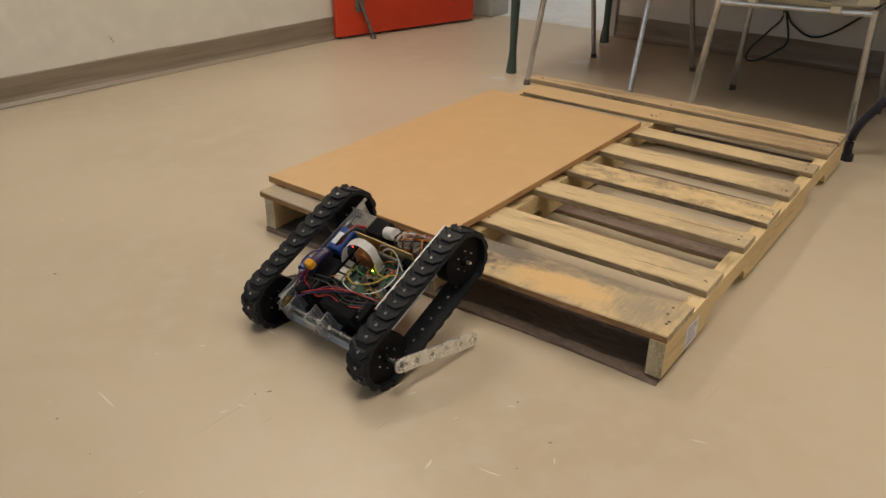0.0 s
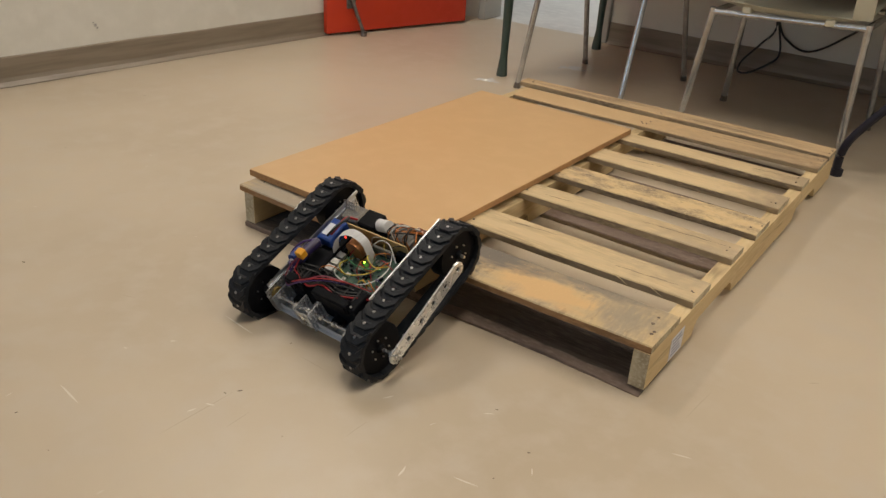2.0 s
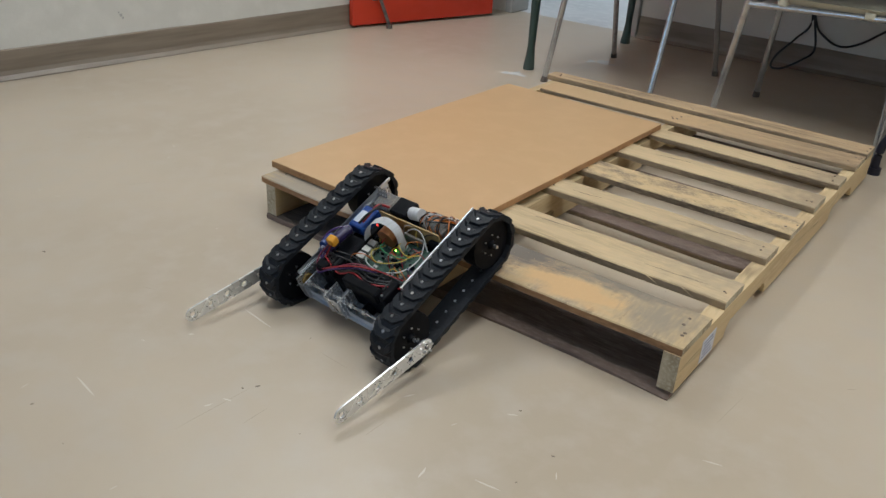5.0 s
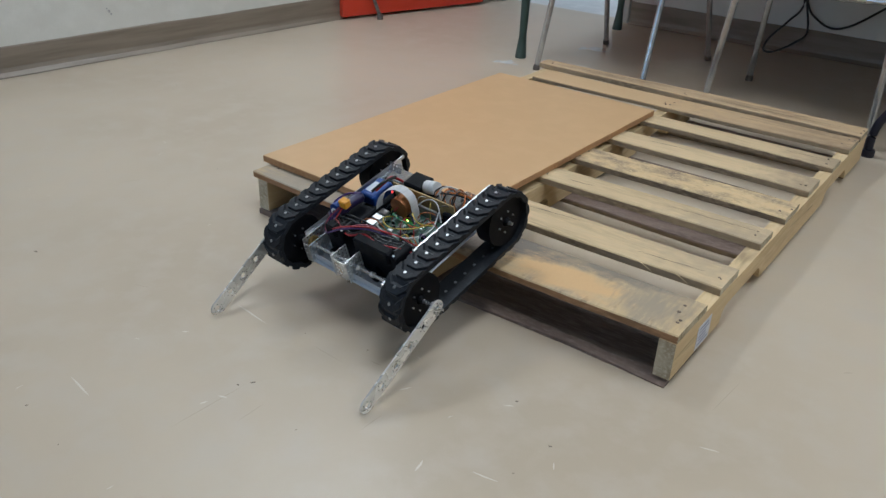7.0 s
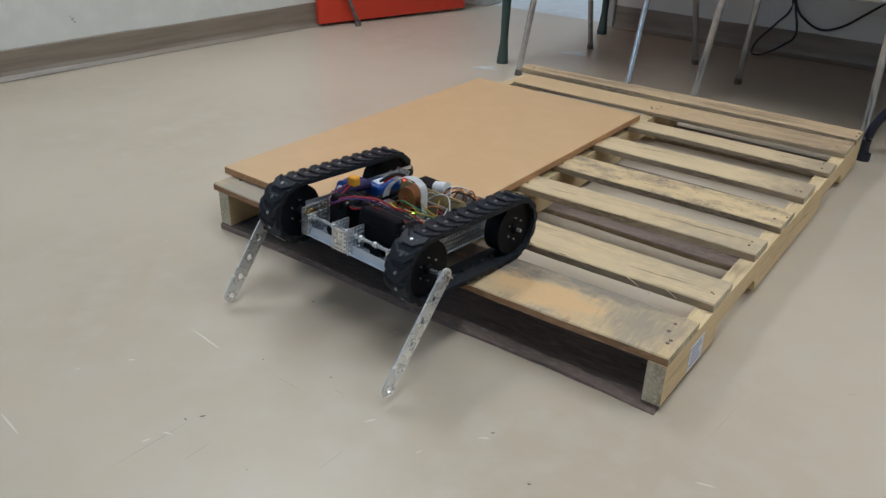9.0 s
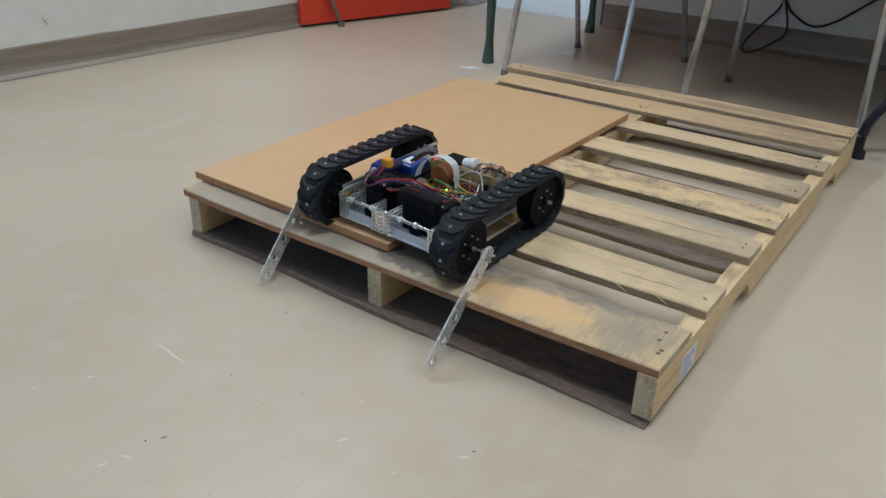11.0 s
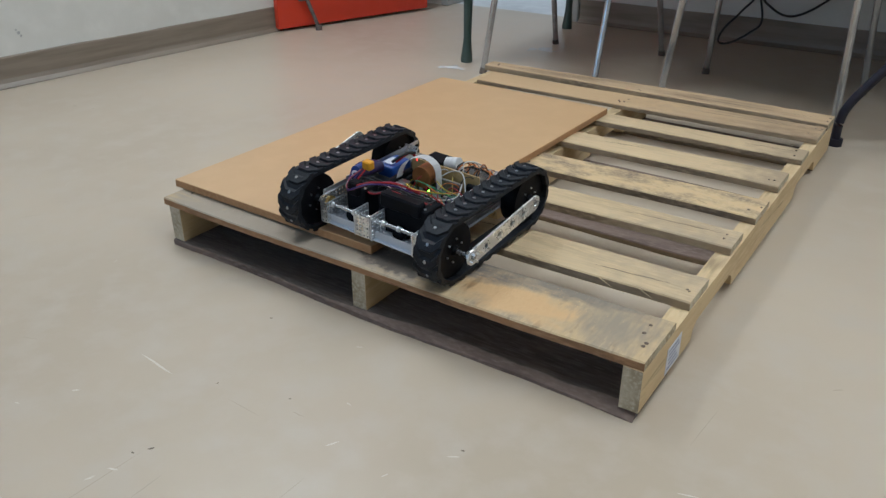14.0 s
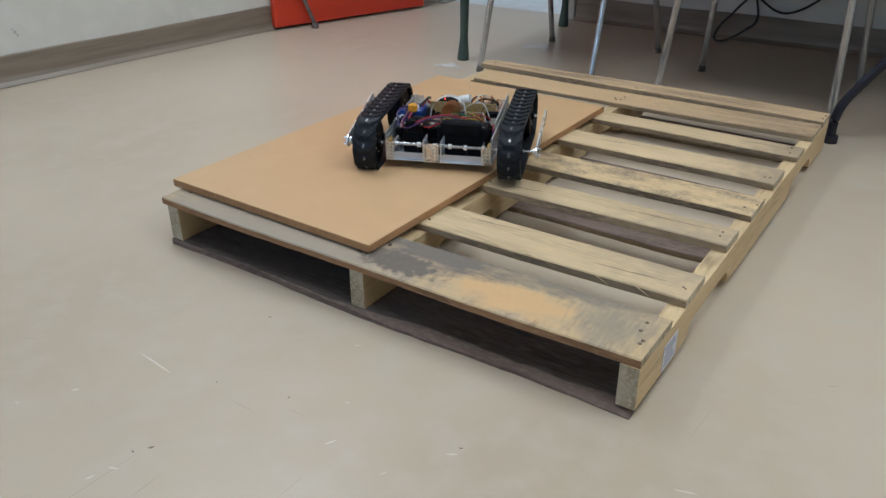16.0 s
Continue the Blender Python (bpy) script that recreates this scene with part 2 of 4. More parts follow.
WIRE_YELLOW = material("yellow_wire", (0.50, 0.38, 0.05), 0.4)
WIRE_GREEN = material("green_wire", (0.05, 0.25, 0.10), 0.4)
WIRE_WHITE = material("grey_white_wire", (0.5, 0.5, 0.48), 0.4)
WIRE_ORANGE = material("orange_wire", (0.5, 0.15, 0.02), 0.4)
WIRE_BLACK = material("black_wire", (0.015, 0.015, 0.015), 0.45)
WIRE_PURPLE = material("purple_wire", (0.05, 0.022, 0.12), 0.4)
LED_GREEN = glow("green_led", (0.35, 1.0, 0.05), 9.0)
LED_RED = glow("red_led", (1.0, 0.05, 0.03), 2.5)
SHELL = material("cream_chair_plastic", (0.50, 0.475, 0.37), 0.42, var=(0.45, 0.425, 0.33), scale=6, bump=0.05, bump_scale=120)
GREEN_METAL = material("dark_green_enamel", (0.035, 0.06, 0.05), 0.35, var=(0.05, 0.075, 0.065), scale=12)
TABLE_TOP = material("table_laminate", (0.34, 0.30, 0.24), 0.45, var=(0.29, 0.26, 0.2), scale=5)
TABLE_UNDER = material("dark_table_underside", (0.10, 0.07, 0.05), 0.8, var=(0.07, 0.05, 0.035), scale=8)
HOLDER = material("tarnished_steel", (0.20, 0.18, 0.165), 0.4, 0.6, var=(0.13, 0.115, 0.10), scale=60)
NAVY = material("navy_enamel", (0.006, 0.006, 0.016), 0.5, var=(0.009, 0.009, 0.022), scale=20)
STICKER = material("white_sticker", (0.66, 0.67, 0.72), 0.5, var=(0.55, 0.56, 0.62), scale=30)
STICKER_INK = material("blue_sticker_ink", (0.26, 0.29, 0.42), 0.5)
SCUFF = material("pale_scuff", (0.62, 0.57, 0.49), 0.5)
SCRATCH = material("brown_scratch", (0.42, 0.35, 0.262), 0.5)
# worn vinyl with its bright glare put into the whitish colour
WORN_GLARE = material("worn_vinyl_with_glare", (0.80, 0.79, 0.76), 0.15, var=(0.7, 0.69, 0.66), scale=40)
SMUDGE = material("grey_wall_chip", (0.36, 0.35, 0.33), 0.8, var=(0.48, 0.47, 0.44), scale=120)
SPECK_GAP = material("dark_speck_and_gap_shade", (0.17, 0.135, 0.10), 0.7)
PANEL_GLOW = glow("lamp_diffuser", (1.0, 0.96, 0.9), 3.0)


# ---- mesh helpers ----
def finish(bm, name, mats, parent=None, label="", smooth=False):
    me = bpy.data.meshes.new(name)
    bmesh.ops.recalc_face_normals(bm, faces=bm.faces)
    bm.to_mesh(me)
    bm.free()
    for m in mats if isinstance(mats, (list, tuple)) else [mats]:
        me.materials.append(m)
    if smooth:
        me.shade_smooth()
        me.set_sharp_from_angle(angle=radians(35))
    ob = new(name, me)
    if parent:
        ob.parent = parent
    if label:
        ob["label"] = label
    return ob


def part(name, bm, mat, parent, label="", smooth=False):
    return finish(bm, name, mat, parent, label, smooth)


def thing(name, m, label, category, group="", kind=""):
    ob = new(name)
    ob.empty_display_size = 0.05
    ob.matrix_world = m
    return tagged(ob, label, category, group, kind)


def box(bm, x0, x1, y0, y1, z0, z1, bevel=0.0, m=None, mat=0, segments=1):
    vs = bmesh.ops.create_cube(bm, size=1.0)["verts"]
    for v in vs:
        v.co = Vector(((x0 + x1) / 2 + v.co.x * (x1 - x0), (y0 + y1) / 2 + v.co.y * (y1 - y0), (z0 + z1) / 2 + v.co.z * (z1 - z0)))
    faces = list({f for v in vs for f in v.link_faces})
    if bevel:
        edges = list({e for f in faces for e in f.edges})
        made = bmesh.ops.bevel(bm, geom=edges, offset=bevel, segments=segments, affect="EDGES", profile=0.5)
        faces = list({f for v in made["verts"] for f in v.link_faces} | {f for f in faces if f.is_valid})
        vs = list({v for f in faces for v in f.verts})
    for f in faces:
        f.material_index = mat
    if m is not None:
        bmesh.ops.transform(bm, matrix=m, verts=vs)
    return vs


def cyl(bm, r0, r1, depth, m, n=16, mat=0, caps=True):
    vs = bmesh.ops.create_cone(bm, cap_ends=caps, segments=n, radius1=r0, radius2=r1, depth=depth, matrix=m)["verts"]
    for f in {f for v in vs for f in v.link_faces}:
        f.material_index = mat
    return vs


def tube(bm, points, r, n=8, mat=0, closed_ends=True):
    """A round tube through points; r: one radius, or one for each point."""
    pts = [Vector(p) for p in points]
    rings = []
    up = Vector((0, 0, 1))
    for i, p in enumerate(pts):
        d = (pts[min(i + 1, len(pts) - 1)] - pts[max(i - 1, 0)]).normalized()
        side = d.cross(up)
        if side.length < 0.1:
            side = d.cross(Vector((1, 0, 0)))
        side.normalize()
        other = side.cross(d)
        rad = r[i] if isinstance(r, (list, tuple)) else r
        rings.append([bm.verts.new(p + rad * (math.cos(a) * side + math.sin(a) * other)) for a in (2 * math.pi * k / n for k in range(n))])
    faces = []
    for a, b in zip(rings, rings[1:]):
        for k in range(n):
            faces.append(bm.faces.new((a[k], a[(k + 1) % n], b[(k + 1) % n], b[k])))
    if closed_ends:
        faces += [bm.faces.new(rings[0][::-1]), bm.faces.new(rings[-1])]
    for f in faces:
        f.material_index = mat


def spline(points, steps=6):
    """A smooth line through points (Catmull-Rom)."""
    p = [Vector(q) for q in points]
    p = [p[0] * 2 - p[1]] + p + [p[-1] * 2 - p[-2]]
    out = []
    for i in range(1, len(p) - 2):
        for s in range(steps):
            t = s / steps
            out.append(0.5 * ((2 * p[i]) + (p[i + 1] - p[i - 1]) * t + (2 * p[i - 1] - 5 * p[i] + 4 * p[i + 1] - p[i + 2]) * t * t + (3 * p[i] - p[i - 1] - 3 * p[i + 1] + p[i + 2]) * t ** 3))
    out.append(p[-2])
    return out


def perforated(bm, nx, ny, cell, hole, thick, m, mat=0):
    """A metal plate of nx by ny square cells, each with a round hole through it; its corner lies at the origin of m."""
    start = len(bm.verts)
    verts = []
    for i in range(nx):
        for j in range(ny):
            cx, cy = (i + 0.5) * cell, (j + 0.5) * cell
            rings = []
            for z in (0, thick):
                o, h = [], []
                for k in range(8):
                    a = math.pi / 4 * k
                    c, s = math.cos(a), math.sin(a)
                    f = cell / 2 / max(abs(c), abs(s))
                    o.append(bm.verts.new((cx + c * f, cy + s * f, z)))
                    h.append(bm.verts.new((cx + c * hole, cy + s * hole, z)))
                rings.append((o, h))
                verts += o + h
            for k in range(8):
                q = (k + 1) % 8
                for (o, h) in rings:
                    bm.faces.new((o[k], o[q], h[q], h[k])).material_index = mat
                bm.faces.new((rings[0][1][k], rings[0][1][q], rings[1][1][q], rings[1][1][k])).material_index = mat
    for a, b, c, e in ((0, nx, 0, 0), (0, nx, ny, ny), (0, 0, 0, ny), (nx, nx, 0, ny)):
        q = [bm.verts.new((a * cell, c * cell, 0)), bm.verts.new((b * cell, e * cell, 0)), bm.verts.new((b * cell, e * cell, thick)), bm.verts.new((a * cell, c * cell, thick))]
        verts += q
        bm.faces.new(q).material_index = mat
    bmesh.ops.transform(bm, matrix=m, verts=verts)


def structure(ob, label, category):
    return tagged(ob, label, category, kind="structure")


# ---- the room ----
def room():
    bm = bmesh.new()
    box(bm, ROOM_X0 - 0.2, ROOM_X1 + 0.2, ROOM_Y0 - 0.2, ROOM_Y1 + 0.06, -0.1, 0)
    structure(finish(bm, "floor", VINYL), "glossy beige sheet vinyl floor with scuffs and scratches", "floor")
    bm = bmesh.new()
    box(bm, -2.6, 1.4, ROOM_Y1 + 0.06, 5.6, -0.1, -0.002)
    structure(finish(bm, "hall_floor", HALL_FLOOR), "pale grey hall floor beyond the doorway", "floor")
    bm = bmesh.new()
    box(bm, -0.12, 0, -4.15, 2.02, 0, CEIL, m=pose(west(0.5), 0.5, 0, 0, 0, -6.786))
    structure(finish(bm, "wall_west", PAINT), "cream painted wall with taupe rubber baseboard", "wall")
    # back wall with the doorway
    bm = bmesh.new()
    box(bm, ROOM_X0, -1.008, ROOM_Y1, ROOM_Y1 + 0.12, 0, CEIL)
    box(bm, -0.272, ROOM_X1, ROOM_Y1, ROOM_Y1 + 0.12, 0, CEIL)
    box(bm, -1.008, -0.272, ROOM_Y1, ROOM_Y1 + 0.12, 2.08, CEIL)
    structure(finish(bm, "wall_north", PAINT), "cream painted back wall with an open doorway", "wall")
    bm = bmesh.new()
    box(bm, ROOM_X1, ROOM_X1 + 0.12, ROOM_Y0 - 0.12, ROOM_Y1 + 0.12, 0, CEIL)
    structure(finish(bm, "wall_east", PAINT), "cream painted side wall", "wall")
    # wall behind the camera with a long window opening
    bm = bmesh.new()
    box(bm, ROOM_X0, -1.5, ROOM_Y0 - 0.12, ROOM_Y0, 0, CEIL)
    box(bm, 0.9, ROOM_X1, ROOM_Y0 - 0.12, ROOM_Y0, 0, CEIL)
    box(bm, -1.5, 0.9, ROOM_Y0 - 0.12, ROOM_Y0, 0, 0.65)
    box(bm, -1.5, 0.9, ROOM_Y0 - 0.12, ROOM_Y0, 2.25, CEIL)
    structure(finish(bm, "wall_south", PAINT), "cream painted wall with a wide window opening", "wall")
    bm = bmesh.new()
    box(bm, ROOM_X0 - 0.12, ROOM_X1 + 0.12, ROOM_Y0 - 0.12, ROOM_Y1 + 0.12, CEIL, CEIL + 0.1)
    structure(finish(bm, "ceiling", CEILING_WHITE), "white tiled ceiling", "ceiling")
    # hall shell
    bm = bmesh.new()
    box(bm, -2.6, 1.4, 5.6, 5.72, 0, CEIL)
    box(bm, -2.72, -2.6, ROOM_Y1 + 0.12, 5.72, 0, CEIL)
    box(bm, 1.4, 1.52, ROOM_Y1 + 0.12, 5.72, 0, CEIL)
    structure(finish(bm, "hall_wall", PAINT), "pale hall walls beyond the doorway", "wall")
    bm = bmesh.new()
    box(bm, -2.72, 1.52, ROOM_Y1 + 0.12, 5.72, CEIL, CEIL + 0.1)
    structure(finish(bm, "hall_ceiling", CEILING_WHITE), "white hall ceiling", "ceiling")

    # cove baseboards: a profile drawn along each wall
    def baseboard(name, a, b, normal):
        bm = bmesh.new()
        n = Vector(normal)
        prof = [(0.0, 0.100), (0.004, 0.100), (0.006, 0.096), (0.006, 0.028), (0.010, 0.014), (0.020, 0.005), (0.026, 0.0), (0.0, 0.0)]
        rows = []
        a, b = Vector(a), Vector(b)
        steps = max(2, int((b - a).length / 0.09))
        wob = random.Random(len(name))
        for i in range(steps + 1):
            p = a.lerp(b, i / steps)
            wave = 0.0022 * math.sin(i * 0.9) * math.sin(i * 0.23) + wob.uniform(-1, 1) * 0.0007
            rows.append([bm.verts.new(p + n * (d + (wave if 0 < d else 0)) + Vector((0, 0, z + (wave * 0.8 if z > 0.05 else 0)))) for d, z in prof])
        for r0, r1 in zip(rows, rows[1:]):
            for k in range(len(prof)):
                q = (k + 1) % len(prof)
                bm.faces.new((r0[k], r0[q], r1[q], r1[k]))
        bm.faces.new(rows[0])
        bm.faces.new(rows[-1][::-1])
        # a dark strip along its foot, for dirt and the shade of the gap there
        edge = []
        for i in range(steps + 1):
            p = a.lerp(b, i / steps) + Vector((0, 0, 0.0012))
            wide = 0.0285 + max(0.0, 0.006 * math.sin(i * 0.31 + 1) + wob.uniform(0, 0.002))
            edge.append((bm.verts.new(p + n * 0.024), bm.verts.new(p + n * wide)))
        for p, q in zip(edge, edge[1:]):
            bm.faces.new((p[0], q[0], q[1], p[1])).material_index = 1
        structure(finish(bm, name, [RUBBER_BASE, SPECK_GAP]), "taupe brown rubber cove baseboard along the wall", "baseboard")

    baseboard("baseboard_west", (west(ROOM_Y0), ROOM_Y0, 0), (west(1.63), 1.63, 0), (0.993, -0.118, 0))
    baseboard("baseboard_north", (-0.264, ROOM_Y1, 0), (ROOM_X1, ROOM_Y1, 0), (0, -1, 0))
    baseboard("baseboard_east", (ROOM_X1, ROOM_Y0, 0), (ROOM_X1, ROOM_Y1, 0), (-1, 0, 0))
    # door frame
    frame_ob = thing("door_frame", pose(0, 0, 0), "grey painted steel door frame around the open doorway", "door frame", kind="structure")
    for nm, x0, x1, z0, z1 in (("jamb", -1.014, -0.972, 0, 2.13), ("jamb", -0.318, -0.266, 0, 2.13), ("lintel", -0.972, -0.318, 2.08, 2.13)):
        bm = bmesh.new()
        box(bm, x0, x1, ROOM_Y1 - 0.02, ROOM_Y1 + 0.14, z0, z1, 0.004)
        part(nm, bm, FRAME_PAINT, frame_ob)
    # ceiling lamps, assumed and out of view
    for k, (lx, ly) in enumerate(LAMPS):
        lamp = thing("ceiling_light", pose(lx, ly, CEIL - 0.08), "assumed flat white fluorescent ceiling panel, out of view, lit", "ceiling light", group="ceiling panels")
        bm = bmesh.new()
        for x0, x1, y0, y1 in ((-0.31, -0.285, -0.61, 0.61), (0.285, 0.31, -0.61, 0.61), (-0.285, 0.285, -0.61, -0.585), (-0.285, 0.285, 0.585, 0.61)):
            box(bm, x0, x1, y0, y1, 0, 0.08)
        part("frame", bm, FRAME_PAINT, lamp)
        bm = bmesh.new()
        box(bm, -0.285, 0.285, -0.585, 0.585, 0.02, 0.05)
        part("diffuser", bm, PANEL_GLOW, lamp)


room()


# ---- the red door, standing open into the room ----
def red_door():
    a, b = Vector((-1.245, 1.580, 0)), Vector((-0.996, 2.335, 0))
    ang = math.degrees(math.atan2(b.y - a.y, b.x - a.x))
    door = thing("door_1", pose(a.x, a.y, 0, 0, 0, ang), "glossy red painted door standing open against the wall", "door", kind="structure")
    w = (b - a).length
    bm = bmesh.new()
    box(bm, 0, w, 0, 0.034, 0.012, 2.05, 0.003)
    part("door_leaf", bm, RED_PAINT, door)
    bm = bmesh.new()
    box(bm, 0.10, 0.145, -0.012, 0.0, 0.12, 0.185, 0.003)
    tube(bm, [(0.122, -0.016, 0.165), (0.140, -0.036, 0.09), (0.158, -0.055, 0.022)], 0.0085)
    cyl(bm, 0.014, 0.014, 0.024, pose(0.160, -0.058, 0.012), 12)
    part("door_holder", bm, HOLDER, door, "grey steel kick-down door holder")
    bm = bmesh.new()
    cyl(bm, 0.026, 0.026, 0.01, pose(0.07, -0.005, 1.0, 90), 20)
    tube(bm, [(0.07, -0.01, 1.0), (0.07, -0.05, 1.0), (0.19, -0.055, 1.0)], 0.009)
    part("handle", bm, CHROME, door, "steel lever handle")


red_door()


# ---- the pallet ----
PL, Z_BOTTOM, Z_STR, Z_DECK = 1.318, 0.013, 0.086, 0.100
DECK = [  # front edge, depth, left end, right end, rise, material
    (0.012, 0.130, -0.012, 1.018, 0.000, PINE_FRONT), (0.205, 0.092, 0.000, 1.017, 0.001, PINE_ENDS), (0.428, 0.074, 0.000, 1.015, 0.002, PINE_ENDS),
    (0.582, 0.094, 0.0, 1.017, 0.001, PINE_STAIN), (0.762, 0.088, 0.003, 1.014, 0.002, PINE), (0.954, 0.072, 0.0, 1.018, 0.001, PINE),
    (1.117, 0.106, 0.050, 1.017, 0.000, PINE_TAN), (1.236, 0.082, -0.012, 1.018, 0.005, PINE_GREY),
]


def plank(y0, depth, x0, x1, z0, z1, seed, n=24, wane=0.0042, bark=0.0, taper=0.0):
    """A sawn board with slightly wavy edges and a faint warp."""
    rng = random.Random(seed)
    bm = bmesh.new()
    rows = []
    f0, f1, f2, f3 = (rng.uniform(0, 6) for _ in range(4))
    for i in range(n + 1):
        x = x0 + (x1 - x0) * i / n
        a = wane * (0.6 * math.sin(3.1 * x + f0) + 0.4 * math.sin(11 * x + f1)) + rng.uniform(-1, 1) * wane * 0.12
        b = wane * (0.6 * math.sin(2.7 * x + f2) + 0.4 * math.sin(9 * x + f3)) + rng.uniform(-1, 1) * wane * 0.12
        a += taper * (x1 - x) / (x1 - x0)
        h = 0.0009 * math.sin(5 * x + f1)
        c = 0.0022
        e = bark * min(1.0, max(0.0, (x - 0.42) / 0.3)) * (0.75 + 0.25 * math.sin(13 * x + f2) + rng.uniform(-0.12, 0.12))
        ring = [(y0 + a, z0), (y0 + a, z1 - c - e * 0.3 + h), (y0 + a + c + e, z1 + h), (y0 + depth + b - c, z1 + h), (y0 + depth + b, z1 - c + h), (y0 + depth + b, z0)]
        rows.append([bm.verts.new((x, y, z)) for y, z in ring])
    for p, q in zip(rows, rows[1:]):
        for k in range(6):
            m = (k + 1) % 6
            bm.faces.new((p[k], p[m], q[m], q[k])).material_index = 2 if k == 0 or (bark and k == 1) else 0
    for end in (rows[0], rows[-1][::-1]):
        bm.faces.new(end).material_index = 1
    return bm


def pallet():
    pal = thing("pallet", pose(0, 0, 0), "worn pine shipping pallet with stained, nailed deck boards on the floor", "pallet")
    rng = random.Random(4)
    for k, (y0, depth, x0, x1, rise, mat) in enumerate(DECK):
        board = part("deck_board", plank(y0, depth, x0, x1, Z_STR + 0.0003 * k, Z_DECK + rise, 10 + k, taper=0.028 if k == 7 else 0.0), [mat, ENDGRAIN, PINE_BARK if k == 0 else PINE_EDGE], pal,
                     {0: "wide lead board, grey-stained, dusted with orange sawdust", 3: "deck board with dark speckled stains"}.get(k, ""))
        for x in (0.02, 0.499, 1.000):
            if x < x0:
                continue
            for _ in range(2 if depth < 0.1 else 4):
                bm = bmesh.new()
                r = 0.0036 if k == 0 else 0.0028
                cyl(bm, r, r * rng.uniform(0.6, 1.0), 0.0016, pose(x + rng.uniform(-0.014, 0.014), y0 + depth * rng.uniform(0.2, 0.8), Z_DECK + rise + 0.0006), 8)
                part("nail", bm, NAIL, board)
    # long splits in the boards
    for k, x0, x1, v in ((1, 0.57, 0.69, 0.72), (1, 0.84, 0.97, 0.35), (2, 0.80, 0.985, 0.55), (2, 0.56, 0.63, 0.3), (4, 0.60, 0.70, 0.6), (5, 0.88, 1.0, 0.5), (6, 0.70, 0.985, 0.55), (7, 0.58, 0.98, 0.35), (7, 0.10, 0.45, 0.6)):
        y0, depth, _, _, rise, _ = DECK[k]
        bm = bmesh.new()
        sides = []
        for i in range(9):
            u = i / 8
            y = y0 + depth * (v + 0.10 * u) + rng.uniform(-1, 1) * 0.0012
            w = 0.0013 * math.sin(math.pi * (0.12 + 0.8 * u)) * rng.uniform(0.5, 1.1)
            sides.append([bm.verts.new((x0 + (x1 - x0) * u, y + d, Z_DECK + rise + 0.0013)) for d in (-w, w)])
        for p, q in zip(sides, sides[1:]):
            bm.faces.new((p[0], q[0], q[1], p[1]))
        part("split", bm, PINE_DARK, pal, "dark split along the grain")
    # slivers torn up along the sawn edges
    for k, x, dx, dy, up in ((1, 0.72, 0.030, -0.004, 0.004), (1, 0.855, 0.034, -0.010, -0.004), (1, 0.93, 0.030, -0.012, -0.002), (1, 0.66, 0.016, -0.003, 0.003), (2, 0.745, 0.020, -0.012, 0.008), (2, 0.60, 0.024, -0.004, 0.002), (3, 0.70, 0.018, -0.004, 0.003), (5, 0.93, 0.020, -0.004, 0.002)):
        y0, z = DECK[k][0], Z_DECK + DECK[k][4]
        bm = bmesh.new()
        tube(bm, [(x, y0 + 0.002, z - 0.001), (x + dx * 0.5, y0 + dy * 0.6, z + up * 0.5), (x + dx, y0 + dy, z + up - 0.003)], [0.0012, 0.0009, 0.0003], 5)
        part("splinter", bm, PINE, pal)
    # notched stringers
    for k, x0 in enumerate((0.004, 0.486, 0.988)):
        bm = bmesh.new()
        prof = [(0.012, Z_BOTTOM), (0.236, Z_BOTTOM), (0.242, Z_BOTTOM + 0.020), (0.256, Z_BOTTOM + 0.030), (0.440, Z_BOTTOM + 0.030), (0.454, Z_BOTTOM + 0.020), (0.460, Z_BOTTOM),
                (0.930, Z_BOTTOM), (0.936, Z_BOTTOM + 0.020), (0.950, Z_BOTTOM + 0.030), (1.122, Z_BOTTOM + 0.030), (1.136, Z_BOTTOM + 0.020), (1.142, Z_BOTTOM), (PL, Z_BOTTOM), (PL, Z_STR), (0.012, Z_STR)]
        sides = [[bm.verts.new((x, y, z - (0.0006 if z == Z_STR else 0))) for y, z in prof] for x in (x0, x0 + 0.030)]
        bm.faces.new(sides[0])
        bm.faces.new(sides[1][::-1])
        for i in range(len(prof)):
            j = (i + 1) % len(prof)
            f = bm.faces.new((sides[0][i], sides[0][j], sides[1][j], sides[1][i]))
            if i in (13, 15):
                f.material_index = 1
        part("stringer", bm, [STRINGER, ENDGRAIN], pal)
    # bottom boards; the front one's colour also carries the shade under the deck
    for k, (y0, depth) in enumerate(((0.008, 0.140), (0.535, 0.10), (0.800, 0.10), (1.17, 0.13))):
        part("bottom_board", plank(y0, depth, 0.004, 1.014, 0.0, Z_BOTTOM - 0.0004, 40 + k, wane=0.007, n=36, bark=0.026 if k == 0 else 0.0), [PINE_DARK, PINE_DARK, BARK] if k == 0 else [BARK, ENDGRAIN, PINE_EDGE], pal, "dark dirty bottom board, deepened in colour for the shade under the deck" if k == 0 else "")
    # paper label on the side of the near stringer
    bm = bmesh.new()
    box(bm, 1.0181, 1.0187, 0.116, 0.178, 0.016, 0.064)
    lab = part("paper_label", bm, STICKER, pal, "small white paper label with a blue print")
    bm = bmesh.new()
    for k in range(5):
        box(bm, 1.0187, 1.0190, 0.123 + 0.003 * (k % 2), 0.170 - 0.006 * (k % 3), 0.023 + 0.008 * k, 0.0265 + 0.008 * k)
    part("label_print", bm, STICKER_INK, lab)


pallet()


